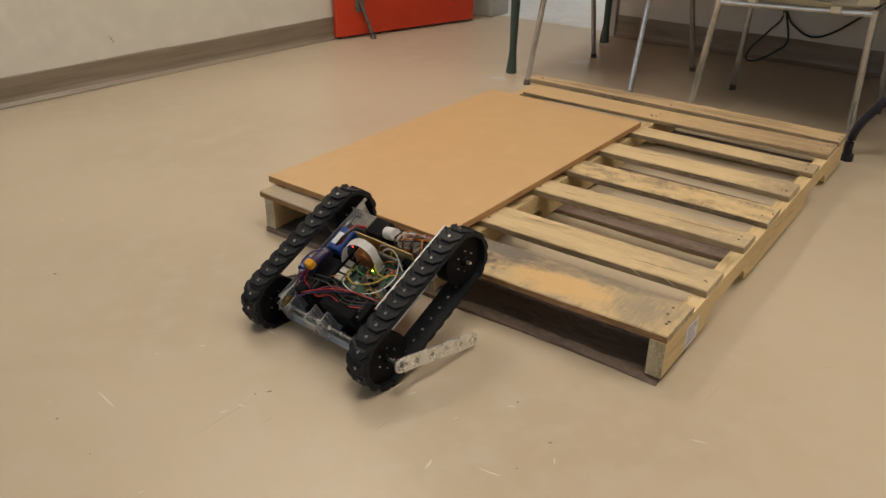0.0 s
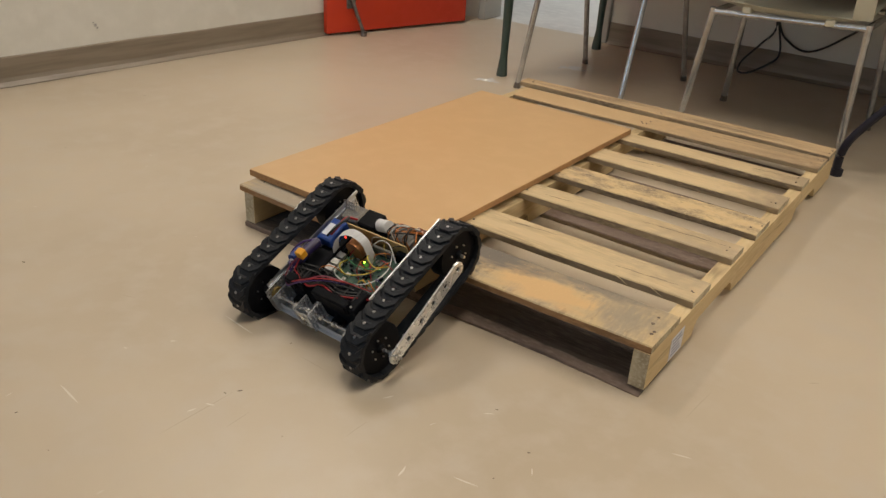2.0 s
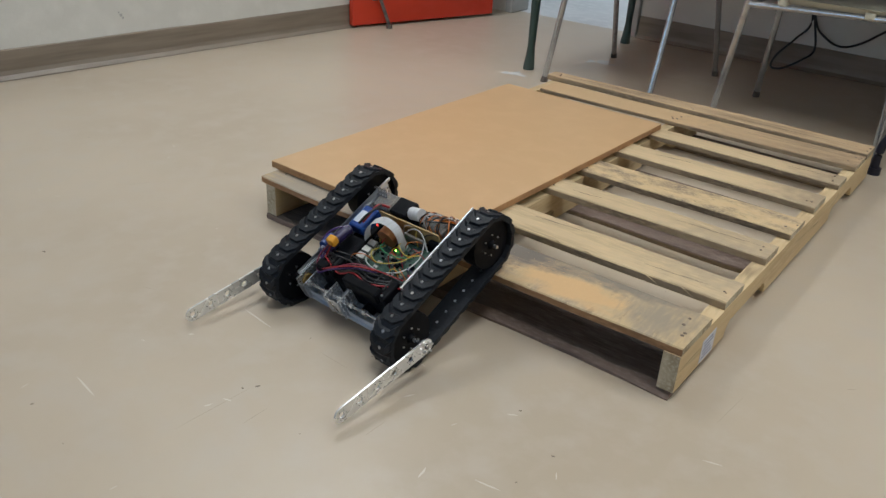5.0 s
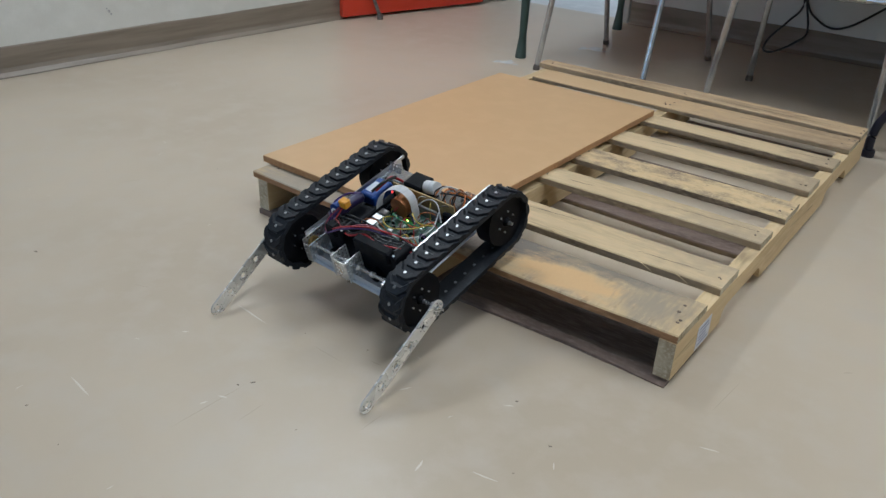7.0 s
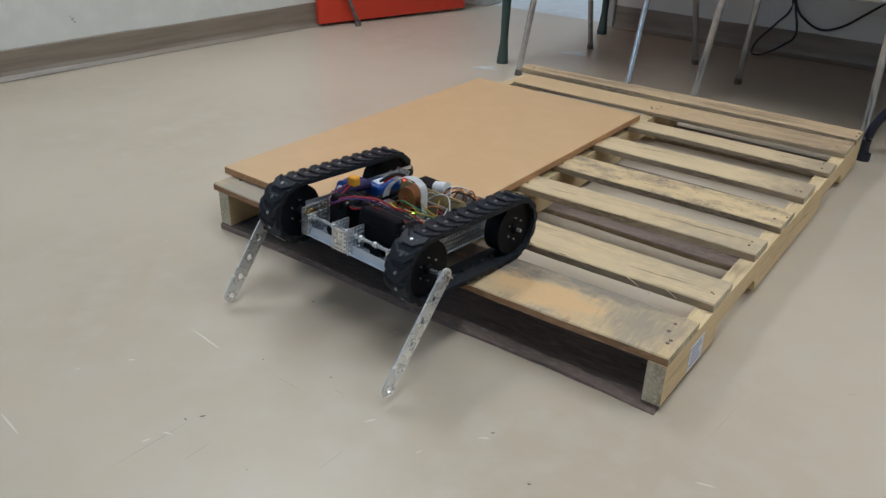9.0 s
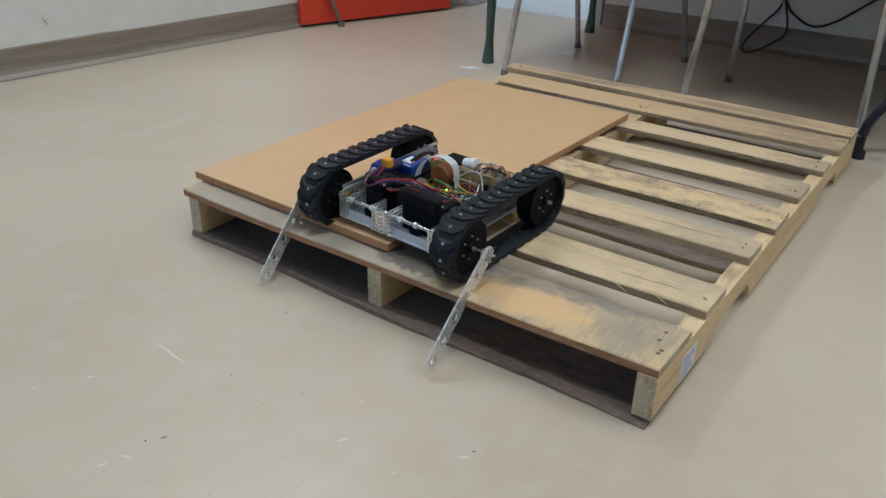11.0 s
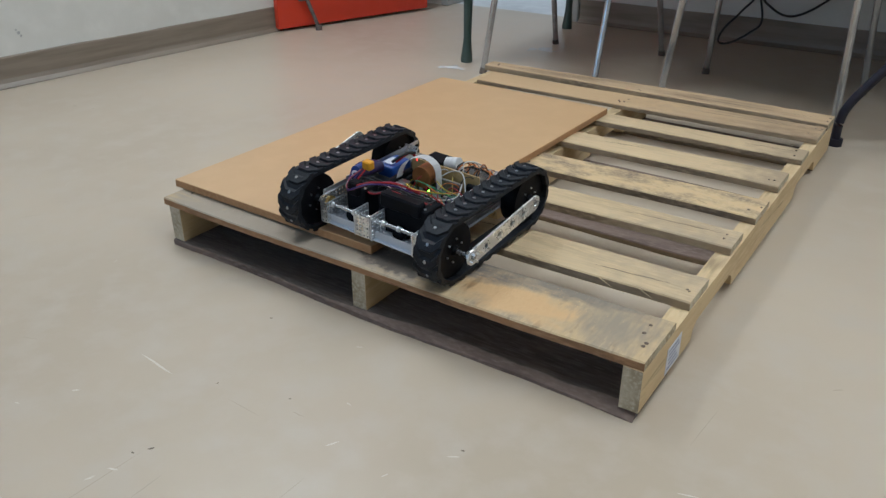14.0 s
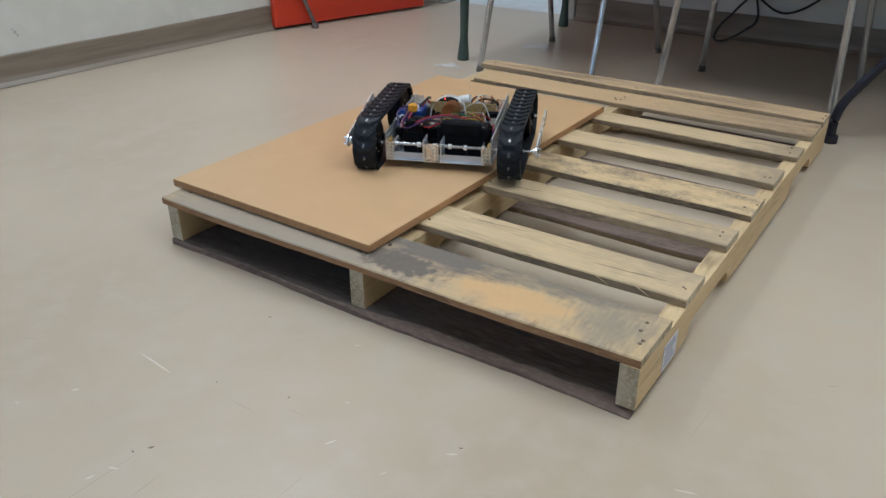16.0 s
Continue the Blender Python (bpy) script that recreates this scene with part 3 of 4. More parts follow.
def sawdust():
    rng = random.Random(9)
    bm = bmesh.new()
    for _ in range(420):
        x = rng.gauss(0.78, 0.055)
        y = rng.gauss(0.082, 0.025)
        if not 0.022 < y < 0.136:
            continue
        s = rng.uniform(0.0004, 0.0010)
        a = rng.uniform(0, 3)
        z = Z_DECK + 0.0011
        vs = [bm.verts.new((x + s * math.cos(a + q), y + s * math.sin(a + q), z)) for q in (0, 2.1, 4.2)] + [bm.verts.new((x, y, z + s * 0.3))]
        for q in ((0, 1, 3), (1, 2, 3), (2, 0, 3)):
            bm.faces.new([vs[w] for w in q])
    tagged(finish(bm, "sawdust", SAWDUST), "loose orange sawdust on the pallet's lead board", "sawdust", kind="stuff")


sawdust()


def fibreboard():
    bm = bmesh.new()
    box(bm, 0, 0.533, 0, 0.961, 0, 0.0165, 0.0012)
    for f in bm.faces:
        if abs(f.normal.z) < 0.5:
            f.material_index = 1
    ob = finish(bm, "fibreboard_panel", [MDF, MDF_EDGE])
    ob.matrix_world = pose(-0.033, 0.062, Z_DECK + 0.0022, 0, 0, -1.1)
    tagged(ob, "smooth tan fibreboard panel lying on the pallet", "board")


fibreboard()


# ---- table and chairs ----
def table():
    t = thing("table", pose(0, 0, 0), "table with dark green tapered metal legs and laminate top", "table")
    for x, y in ((-0.304, 1.609), (-0.248, 2.334), (2.75, 1.70), (2.75, 2.43)):
        bm = bmesh.new()
        tube(bm, [(x, y, 0), (x, y, 0.012), (x + 0.002, y, 0.06), (x + 0.003, y, 0.09), (x + 0.012, y, 0.72)], [0.022, 0.022, 0.017, 0.0145, 0.026], 14)
        part("leg", bm, GREEN_METAL, t, smooth=True)
    bm = bmesh.new()
    # the top is out of view, drawn long and deep to shade the floor behind
    box(bm, -0.38, 2.82, 1.44, 2.485, 0.72, 0.75, 0.004)
    part("tabletop", bm, TABLE_TOP, t)
    bm = bmesh.new()
    # unseen dark sheet, added to soak up light bounced below the top
    box(bm, -0.37, 2.81, 1.45, 2.475, 0.712, 0.7195)
    part("underside", bm, TABLE_UNDER, t, "unseen dark brown underside, added to cut light bounced below the table")
    bm = bmesh.new()
    for y0, y1 in ((1.615, 1.635), (2.335, 2.355)):
        box(bm, -0.27, 2.73, y0, y1, 0.65, 0.72)
    part("apron", bm, GREEN_METAL, t)


table()


def chair(name_group, near_l, near_r, far_l, far_r, top_l, top_r, label, bent=None):
    """A school chair seen from behind: four splayed chrome legs, a rear cross bar and a moulded shell with a grab hole."""
    nl, nr, fl, fr = (Vector((*p, 0)) for p in (near_l, near_r, far_l, far_r))
    mid = (nl + nr + fl + fr) / 4
    tl, tr = Vector(top_l), Vector(top_r)
    right = Vector((tr.x - tl.x, tr.y - tl.y, 0)).normalized()
    ahead = Vector((-right.y, right.x, 0))
    ch = thing("chair", Matrix.Translation(mid), label, "chair", group=name_group)
    tops = {}
    for key, foot, sx, sy in (("nl", nl, -1, -1), ("nr", nr, 1, -1), ("fl", fl, -1, 1), ("fr", fr, 1, 1)):
        top = (tl if sx < 0 else tr) - mid + (ahead * 0.36 if sy > 0 else Vector((0, 0, 0)))
        if bent and key == "nr":
            top = Vector(bent) - mid
        tops[key] = top
        f = foot - mid
        bm = bmesh.new()
        tube(bm, [f + Vector((0, 0, 0.0)), f.lerp(top, 0.05), f.lerp(top, 0.96), top + Vector((0, 0, 0.012))], 0.0105, 12)
        leg = part("leg", bm, CHROME, ch, smooth=True)
        bm = bmesh.new()
        tube(bm, [f + Vector((0, 0, 0.0)), f.lerp(top, 0.03), f.lerp(top, 0.062)], [0.0135, 0.013, 0.0115], 12)
        part("foot_cap", bm, HOLDER, leg, "dark worn foot cap", smooth=True)
    for a, b in (("nl", "nr"), ("fl", "fr"), ("nl", "fl"), ("nr", "fr")):
        bm = bmesh.new()
        tube(bm, [tops[a], tops[b]], 0.009, 12)
        part("frame_bar", bm, CHROME, ch, smooth=True)
    centre = (tops["nl"] + tops["nr"]) / 2 + ahead * 0.19 - Vector((0, 0, tops["nl"].z))
    # moulded shell: seat and back as one bent sheet with a slot
    bm = bmesh.new()
    prof = [(0.20, 0.455), (0.19, 0.44), (0.10, 0.432), (-0.06, 0.43), (-0.14, 0.424), (-0.185, 0.414), (-0.206, 0.430), (-0.214, 0.455), (-0.220, 0.485), (-0.226, 0.510), (-0.24, 0.60), (-0.255, 0.69), (-0.265, 0.77)]
    cols = [-0.225, -0.215, -0.175, -0.13, -0.085, 0, 0.085, 0.13, 0.175, 0.215, 0.225]
    for side in (0, 1):
        grid = []
        for y, z in prof:
            row = []
            for c in cols:
                curl = 0.03 * (abs(c) / 0.225) ** 3
                d = 0.005 * side
                p = centre + right * c + ahead * (y + (curl if y < -0.19 else 0) - (d if y < -0.19 else 0)) + Vector((0, 0, z + (curl if y >= -0.19 else 0) - (d if y >= -0.19 else 0)))
                row.append(bm.verts.new(p))
            grid.append(row)
        for i in range(len(prof) - 1):
            for j in range(len(cols) - 1):
                if i in (6, 7, 8) and 2 <= j <= 7:
                    continue
                bm.faces.new((grid[i][j], grid[i][j + 1], grid[i + 1][j + 1], grid[i + 1][j]))
    part("shell", bm, SHELL, ch, "cream moulded plastic shell with a grab hole", smooth=True)
    # lugs that hold the shell on the bar
    for s in (-0.12, 0.12):
        bm = bmesh.new()
        p = tops["nl"].lerp(tops["nr"], 0.5) + right * s
        box(bm, -0.014, 0.014, -0.012, 0.03, 0.0, 0.022, 0.004, Matrix.Translation(p) @ right.to_track_quat("X", "Z").to_matrix().to_4x4())
        part("lug", bm, SHELL, ch)


chair("chairs at the table", (-0.166, 1.503), (0.254, 1.512), (-0.156, 2.049), (0.270, 2.103), (-0.080, 1.46, 0.384), (0.315, 1.46, 0.408), "chrome-legged school chair with a cream plastic shell, pushed under the table", (0.247, 1.62, 0.381))
chair("chairs at the table", (0.479, 1.516), (0.999, 1.487), (0.494, 1.935), (1.0, 1.96), (0.546, 1.45, 0.402), (0.992, 1.45, 0.418), "chrome-legged school chair with a cream plastic shell beside the pallet")


def loose_things():
    bm = bmesh.new()
    tube(bm, spline([(1.022, 1.402, 0.0), (1.020, 1.402, 0.03), (1.021, 1.402, 0.065), (1.030, 1.402, 0.105), (1.060, 1.402, 0.160), (1.16, 1.405, 0.31), (1.30, 1.41, 0.52), (1.46, 1.42, 0.64)], 5), 0.012, 12)
    cyl(bm, 0.018, 0.018, 0.02, pose(1.022, 1.402, 0.010), 14)
    # the near leg is real; desk top and far leg are unseen, added for shade
    desk = thing("desk", pose(0, 0, 0), "dark navy bent tube leg beside the pallet, under an unseen desk added for shade", "desk")
    part("tube_leg", bm, NAVY, desk, "dark navy bent steel tube leg", smooth=True)
    bm = bmesh.new()
    tube(bm, spline([(2.36, 1.387, 0.004), (2.35, 1.390, 0.04), (2.32, 1.395, 0.09), (2.20, 1.410, 0.31), (2.04, 1.420, 0.47), (1.98, 1.420, 0.68)], 5), 0.014, 12)
    part("tube_leg", bm, NAVY, desk, smooth=True)
    bm = bmesh.new()
    tube(bm, [(1.46, 1.42, 0.60), (1.46, 1.42, 0.68)], 0.014, 12)
    tube(bm, [(1.46, 1.42, 0.66), (1.98, 1.42, 0.66)], 0.014, 12)
    part("frame_bar", bm, NAVY, desk, smooth=True)
    bm = bmesh.new()
    box(bm, 1.16, 2.30, 1.30, 1.54, 0.68, 0.705, 0.004)
    part("desktop", bm, TABLE_TOP, desk)
    bm = bmesh.new()
    tube(bm, spline([(0.435, 2.465, 0.410), (0.496, 2.465, 0.212), (0.455, 2.445, 0.130), (0.406, 2.405, 0.062), (0.401, 2.375, 0.017), (0.446, 2.375, 0.018), (0.506, 2.415, 0.057), (0.535, 2.455, 0.099), (0.505, 2.465, 0.213), (0.448, 2.465, 0.412)], 6), 0.0045, 8)
    tube(bm, spline([(0.453, 2.465, 0.412), (0.510, 2.465, 0.210), (0.562, 2.465, 0.150), (0.627, 2.465, 0.125), (0.694, 2.465, 0.148), (0.773, 2.465, 0.210), (0.918, 2.465, 0.334)], 6), 0.0045, 8)
    tagged(finish(bm, "power_cable", WIRE_BLACK, smooth=True), "black power cable hanging in loops by the wall", "cable")


loose_things()


def floor_marks():
    rng = random.Random(12)
    marks = [  # x, y, length, angle, half width
        (0.324, -0.287, 0.088, -5, 0.0016), (0.278, -0.604, 0.066, -7, 0.0015), (0.278, -0.401, 0.012, 40, 0.0016), (0.474, -0.475, 0.016, 20, 0.0014),
        (0.463, -0.503, 0.014, 70, 0.0014), (0.685, -0.272, 0.020, 60, 0.0012), (0.840, -0.199, 0.018, 30, 0.0012), (0.814, -0.394, 0.024, 100, 0.0016), (0.900, -0.352, 0.040, 10, 0.0012), (1.130, -0.090, 0.030, 15, 0.0010),
    ]
    cuts = [
        (0.475, -0.501, 0.140, 88, 0.0006), (0.538, -0.471, 0.049, 91, 0.0007), (0.698, -0.368, 0.046, 88, 0.0006), (0.523, -0.286, 0.069, -2, 0.0006),
        (0.602, -0.252, 0.023, 2, 0.0008), (1.104, 0.053, 0.100, 85, 0.0005), (1.245, 0.251, 0.018, 40, 0.0012), (-0.375, -0.083, 0.05, 60, 0.0005), (0.084, -0.360, 0.03, 20, 0.0005),
    ]
    spots = [(0.379, -0.086, 0.006, 20, 0.0016), (0.483, -0.420, 0.010, 50, 0.0018), (0.844, -0.182, 0.006, 30, 0.0014), (-0.201, -0.421, 0.010, 10, 0.0020), (0.259, -0.682, 0.006, 80, 0.0014), (0.940, -0.238, 0.006, 10, 0.0014), (0.469, -0.440, 0.006, 0, 0.0012)]
    bm = bmesh.new()
    bs = bmesh.new()
    bk = bmesh.new()
    bw = bmesh.new()

    def streak(b, x, y, length, ang, wide):
        c, s = math.cos(radians(ang)), math.sin(radians(ang))
        n = 5
        left, right = [], []
        for i in range(n + 1):
            u = (i / n - 0.5) * length
            w = wide * (1 - (2 * i / n - 1) ** 2) + 0.0002
            o = rng.uniform(-1, 1) * wide * 0.4
            left.append(b.verts.new((x + c * u - s * (o + w), y + s * u + c * (o + w), 0.0006)))
            right.append(b.verts.new((x + c * u - s * (o - w), y + s * u + c * (o - w), 0.0006)))
        for i in range(n):
            b.faces.new((left[i], left[i + 1], right[i + 1], right[i]))

    for rows, mesh in ((marks, bm), (cuts, bs), (spots, bk)):
        for row in rows:
            streak(mesh, *row)
    for cx, cy, wx, wy in ((-0.314, 1.502, 0.040, 0.046), (-0.162, 1.924, 0.045, 0.056)):
        for du, dv, q in ((-0.55, -0.2, 0.6), (0.35, 0.25, 0.8), (1.35, 0.1, 0.35)):
            ring = [bw.verts.new((cx + wx * (du + q * rng.uniform(0.35, 1.1) * math.cos(a)), cy + wy * (dv + q * rng.uniform(0.35, 1.1) * math.sin(a)), 0.0006)) for a in (k * math.tau / 14 for k in range(14))]
            bw.faces.new(ring)
    for _ in range(30):
        streak(bm, rng.uniform(-1.2, 1.7), rng.uniform(-0.9, 0.3), rng.uniform(0.004, 0.018), rng.uniform(0, 180), rng.uniform(0.0004, 0.0009))
    for _ in range(34):
        streak(bk, rng.uniform(-1.3, 1.8), rng.uniform(-0.9, 0.5), rng.uniform(0.002, 0.005), rng.uniform(0, 180), rng.uniform(0.0006, 0.0012))
    tagged(finish(bm, "pale_scuffs", SCUFF), "pale scuff marks on the vinyl floor", "scuffs", kind="stuff")
    tagged(finish(bw, "worn_patches", WORN_GLARE), "worn patches on the floor by the table leg, their glare painted whitish", "worn patches", kind="stuff")
    bd = bmesh.new()
    for cy, cz, q in ((0.54, 0.168, 0.008), (0.546, 0.157, 0.005), (0.534, 0.178, 0.004), (1.12, 0.31, 0.004), (-0.2, 0.27, 0.005)):
        ring = [bd.verts.new((west(cy) + 0.0022, cy + q * rng.uniform(0.5, 1.1) * math.cos(a), cz + q * rng.uniform(0.5, 1.1) * math.sin(a))) for a in (k * math.tau / 9 for k in range(9))]
        bd.faces.new(ring)
    tagged(finish(bd, "wall_smudges", SMUDGE), "small grey chips and smudges on the painted wall", "smudges", kind="stuff")
    tagged(finish(bs, "scratches", SCRATCH), "thin brown scratches on the vinyl floor", "scratches", kind="stuff")
    tagged(finish(bk, "floor_specks", SPECK_GAP), "small dark specks of dirt on the floor", "dirt", kind="stuff")


floor_marks()


# ---- the tracked robot: x to its right, y ahead, z up, from the middle of its rear axle ----
AXLE, WHEEL_R, TRACK_X, TRACK_W, ARM_X, ARM_L = 0.224, 0.047, 0.147, 0.047, 0.196, 0.198
BELT = 0.0075
STRAIGHT, LOOP_R = AXLE, WHEEL_R + BELT / 2
LOOP = 2 * STRAIGHT + 2 * math.pi * LOOP_R
LINKS = 30


def on_loop(s, x):
    """The pose of a tread link at s metres along the belt, in the robot's space."""
    s %= LOOP
    arc = math.pi * LOOP_R
    if s < STRAIGHT:
        y, z, a = s, LOOP_R, 0.0
    elif s < STRAIGHT + arc:
        a = -(s - STRAIGHT) / LOOP_R
        y, z = AXLE - LOOP_R * math.sin(a), LOOP_R * math.cos(a)
    elif s < 2 * STRAIGHT + arc:
        y, z, a = AXLE - (s - STRAIGHT - arc), -LOOP_R, math.pi
    else:
        a = math.pi - (s - 2 * STRAIGHT - arc) / LOOP_R
        y, z = -LOOP_R * math.sin(a), LOOP_R * math.cos(a)
    return pose(x, y, z, math.degrees(a))


def tread_link():
    pitch = LOOP / LINKS
    bm = bmesh.new()
    h, w = pitch / 2 + 0.0012, TRACK_W / 2
    box(bm, -w, w, -h, h, -BELT / 2, BELT / 2 - 0.0012)
    # a chevron plate that rises towards its arrow edge, like a shingle
    t0, t1 = BELT / 2 - 0.0014, BELT / 2 + 0.0030
    line = [(-w + 0.0004, 0.0050), (-0.0105, -0.0085), (0.0105, -0.0085), (w - 0.0004, 0.0050)]
    spans = ((-0.0058, t0, 1.0), (-0.0050, t1 - 0.0006, 0.985), (-0.0040, t1, 0.97), (0.0085, t1 - 0.0004, 0.97), (0.0135, t0, 1.0))
    rows = [[bm.verts.new((x * q, y + d, z)) for x, y in line] for d, z, q in spans]
    for p, q in zip(rows, rows[1:]):
        for k in range(3):
            bm.faces.new((p[k], p[k + 1], q[k + 1], q[k]))
    for k in (0, 3):
        bm.faces.new([r[k] for r in rows])
    cyl(bm, 0.0031, 0.0025, 0.0014, pose(0, -0.0025, BELT / 2 + 0.0028), 10, 1)
    cyl(bm, 0.0026, 0.0026, 0.0010, pose(0, 0.0050, -BELT / 2 - 0.0002), 8, 1)
    me = bpy.data.meshes.new("tread_link")
    bmesh.ops.recalc_face_normals(bm, faces=bm.faces)
    bm.to_mesh(me)
    bm.free()
    me.materials.append(RUBBER)
    me.materials.append(STUD)
    return me


def wheel_mesh():
    """A black plastic sprocket: rim, spokes, hub and a ring of bolts."""
    bm = bmesh.new()
    turn = pose(0, 0, 0, 0, 90)
    w = TRACK_W - 0.018
    cyl(bm, WHEEL_R - 0.001, WHEEL_R - 0.001, w, turn, 28)
    for side in (-1, 1):
        cyl(bm, 0.009, 0.007, 0.006, pose(side * (w / 2 + 0.004), 0, 0, 0, 90 * side), 16)
        for k in range(6):
            a = k * math.pi / 3
            cyl(bm, 0.0016, 0.0016, 0.003, pose(side * (w / 2 + 0.001), 0.0195 * math.cos(a), 0.0195 * math.sin(a), 0, 90 * side), 6, 1)
        cyl(bm, 0.0035, 0.003, 0.008, pose(side * (w / 2 + 0.010), 0, 0, 0, 90 * side), 8, 1)
    return bm


def arm_mesh():
    """A flat aluminium lever with rounded ends and five round holes ringed by small ones."""
    bm = bmesh.new()
    n, cell, t = 6, ARM_L / 5.35, 0.0032
    half = 0.0135
    # strip of cells, each with a hole
    for i in range(n):
        cx = (i + 0.0) * cell
        rings = []
        for x in (-t / 2, t / 2):
            o, h = [], []
            corner = math.atan2(half, cell / 2)
            turns = [0, corner * 0.5, corner, (corner + math.pi / 2) / 2]
            turns = turns + [math.pi / 2] + [math.pi - a for a in turns[:0:-1]]
            for a in turns + [math.pi + a for a in turns]:
                c, s = math.cos(a), math.sin(a)
                if (i == 0 and c < -1e-6) or (i == n - 1 and c > 1e-6):
                    py, pz = c * half, s * half
                else:
                    f = min(cell / 2 / max(abs(c), 1e-6), half / max(abs(s), 1e-6))
                    py, pz = c * f, s * f
                o.append(bm.verts.new((x, cx + py, pz)))
                h.append(bm.verts.new((x, cx + c * 0.0052, s * 0.0052)))
            rings.append((o, h))
        count = len(rings[0][0])
        for k in range(count):
            q = (k + 1) % count
            for o, h in rings:
                bm.faces.new((o[k], o[q], h[q], h[k]))
            bm.faces.new((rings[0][1][k], rings[0][1][q], rings[1][1][q], rings[1][1][k]))
            bm.faces.new((rings[0][0][k], rings[0][0][q], rings[1][0][q], rings[1][0][k]))
        for k in range(6):
            a = k * math.pi / 3
            for x in (-t / 2 - 0.0003, t / 2 + 0.0003):
                cyl(bm, 0.0009, 0.0009, 0.0006, pose(x, cx + 0.0085 * math.cos(a), 0.0085 * math.sin(a), 0, 90), 6, 1)
    return bm


def robot():
    rob = thing("tracked_robot", pose(0.464, -0.206, 0.056, 22.8), "small aluminium tracked robot with black rubber treads and exposed wiring", "robot")
    rob.scale = (1.035, 1.035, 1.035)
    moving = {"robot": rob, "links": [], "wheels": [], "arms": []}
    link = tread_link()
    for side in (-1, 1):
        x = TRACK_X * side
        for k in range(LINKS):
            ob = new("tread_link", link)
            ob.parent = rob
            ob.matrix_basis = on_loop(k * LOOP / LINKS, x)
            moving["links"].append((ob, k * LOOP / LINKS, x))
        for y in (0, AXLE):
            wh = part("sprocket", wheel_mesh(), [PLASTIC, SILVER_CHIP], rob, "black plastic sprocket wheel with steel bolts", smooth=True)
            wh.location = (x, y, 0)
            moving["wheels"].append((wh, x, y))
        arm = part("lever", arm_mesh(), [LEVER_ALU, PLASTIC], rob, "pale aluminium lever with round holes")
        bm = bmesh.new()
        cyl(bm, 0.0085, 0.0085, 0.006, pose(-side * 0.005, 0, 0, 0, 90), 16)
        for k in range(4):
            a = k * math.pi / 2 + 0.4
            cyl(bm, 0.002, 0.002, 0.008, pose(side * 0.004, 0.0088 * math.cos(a), 0.0088 * math.sin(a), 0, 90), 6)
        part("lever_hub", bm, ALU, arm, "clamping hub with screws", smooth=True)
        arm.location = (ARM_X * side, 0, 0)
        moving["arms"].append((arm, side))
    # rear shaft through both levers
    bm = bmesh.new()
    cyl(bm, 0.0032, 0.0032, 2 * ARM_X + 0.01, pose(0, 0, 0, 0, 90), 12)
    part("rear_shaft", bm, CHROME, rob, "polished steel shaft", smooth=True)
    for x in (-0.092, -0.045, -0.012, 0.02, 0.052, 0.088):
        bm = bmesh.new()
        cyl(bm, 0.0052, 0.0052, 0.007, pose(x, 0, 0, 0, 90), 12)
        part("shaft_collar", bm, ALU, rob, smooth=True)
    bm = bmesh.new()
    cyl(bm, 0.003, 0.003, 2 * TRACK_X, pose(0, AXLE, 0, 0, 90), 12)
    part("front_shaft", bm, CHROME, rob, smooth=True)
    # base tray
    bm = bmesh.new()
    box(bm, -0.112, 0.108, -0.012, 0.262, -0.0325, -0.0300, 0.0005)
    box(bm, -0.098, -0.034, -0.0060, -0.0045, -0.0300, -0.0165)
    box(bm, 0.004, 0.086, -0.0060, -0.0045, -0.0300, -0.0165)
    part("base_tray", bm, TRAY, rob, "pale aluminium base tray")
    # perforated side and middle walls
    for x, ny, nz, y0, z0 in ((-0.113, 36, 6, -0.012, -0.0315), (-0.098, 6, 5, -0.014, -0.0315), (-0.034, 5, 6, -0.016, -0.0315), (0.002, 5, 6, -0.016, -0.0315), (0.086, 6, 5, -0.014, -0.0315), (0.104, 36, 6, -0.012, -0.0315)):
        bm = bmesh.new()
        perforated(bm, ny, nz, 0.0077, 0.0024, 0.0022, Matrix.Translation((x, y0, z0)) @ Matrix(((0, 0, 1, 0), (1, 0, 0, 0), (0, 1, 0, 0), (0, 0, 0, 1))))
        part("perforated_wall", bm, ALU_DULL, rob)
    # rear end plates between the walls
    for x0, nx in ((-0.1115, 2), (-0.0325, 4), (0.0885, 2)):
        bm = bmesh.new()
        perforated(bm, nx, 5, 0.0077, 0.0022, 0.002, pose(x0, -0.0125, -0.0315, 90))
        part("end_plate", bm, ALU, rob)
    for x in (-0.106, 0.100):
        bm = bmesh.new()
        cyl(bm, 0.011, 0.011, 0.006, pose(x, 0.006, -0.002, 0, 90), 20)
        for k in range(14):
            a = k * math.tau / 14
            box(bm, -0.003, 0.003, 0.0105, 0.0128, -0.0012, 0.0012, 0, pose(x, 0.006, -0.002, math.degrees(a)))
        part("gear", bm, BRASS, rob, "small brass gear")
    # battery boxes at the rear
    for x0, x1, y0, y1, z1 in ((-0.085, -0.042, 0.026, 0.066, 0.033), (-0.012, 0.092, 0.024, 0.070, 0.034)):
        bm = bmesh.new()
        box(bm, x0, x1, y0, y1, -0.0298, z1, 0.004, segments=2)
        b = part("motor_box", bm, PLASTIC, rob, "black plastic motor housing")
        bm = bmesh.new()
        box(bm, x0 + 0.008, x1 - 0.012, y0 - 0.006, y0 + 0.014, z1 - 0.016, z1 + 0.010, 0.003)
        part("clip", bm, PLASTIC, b)
        bm = bmesh.new()
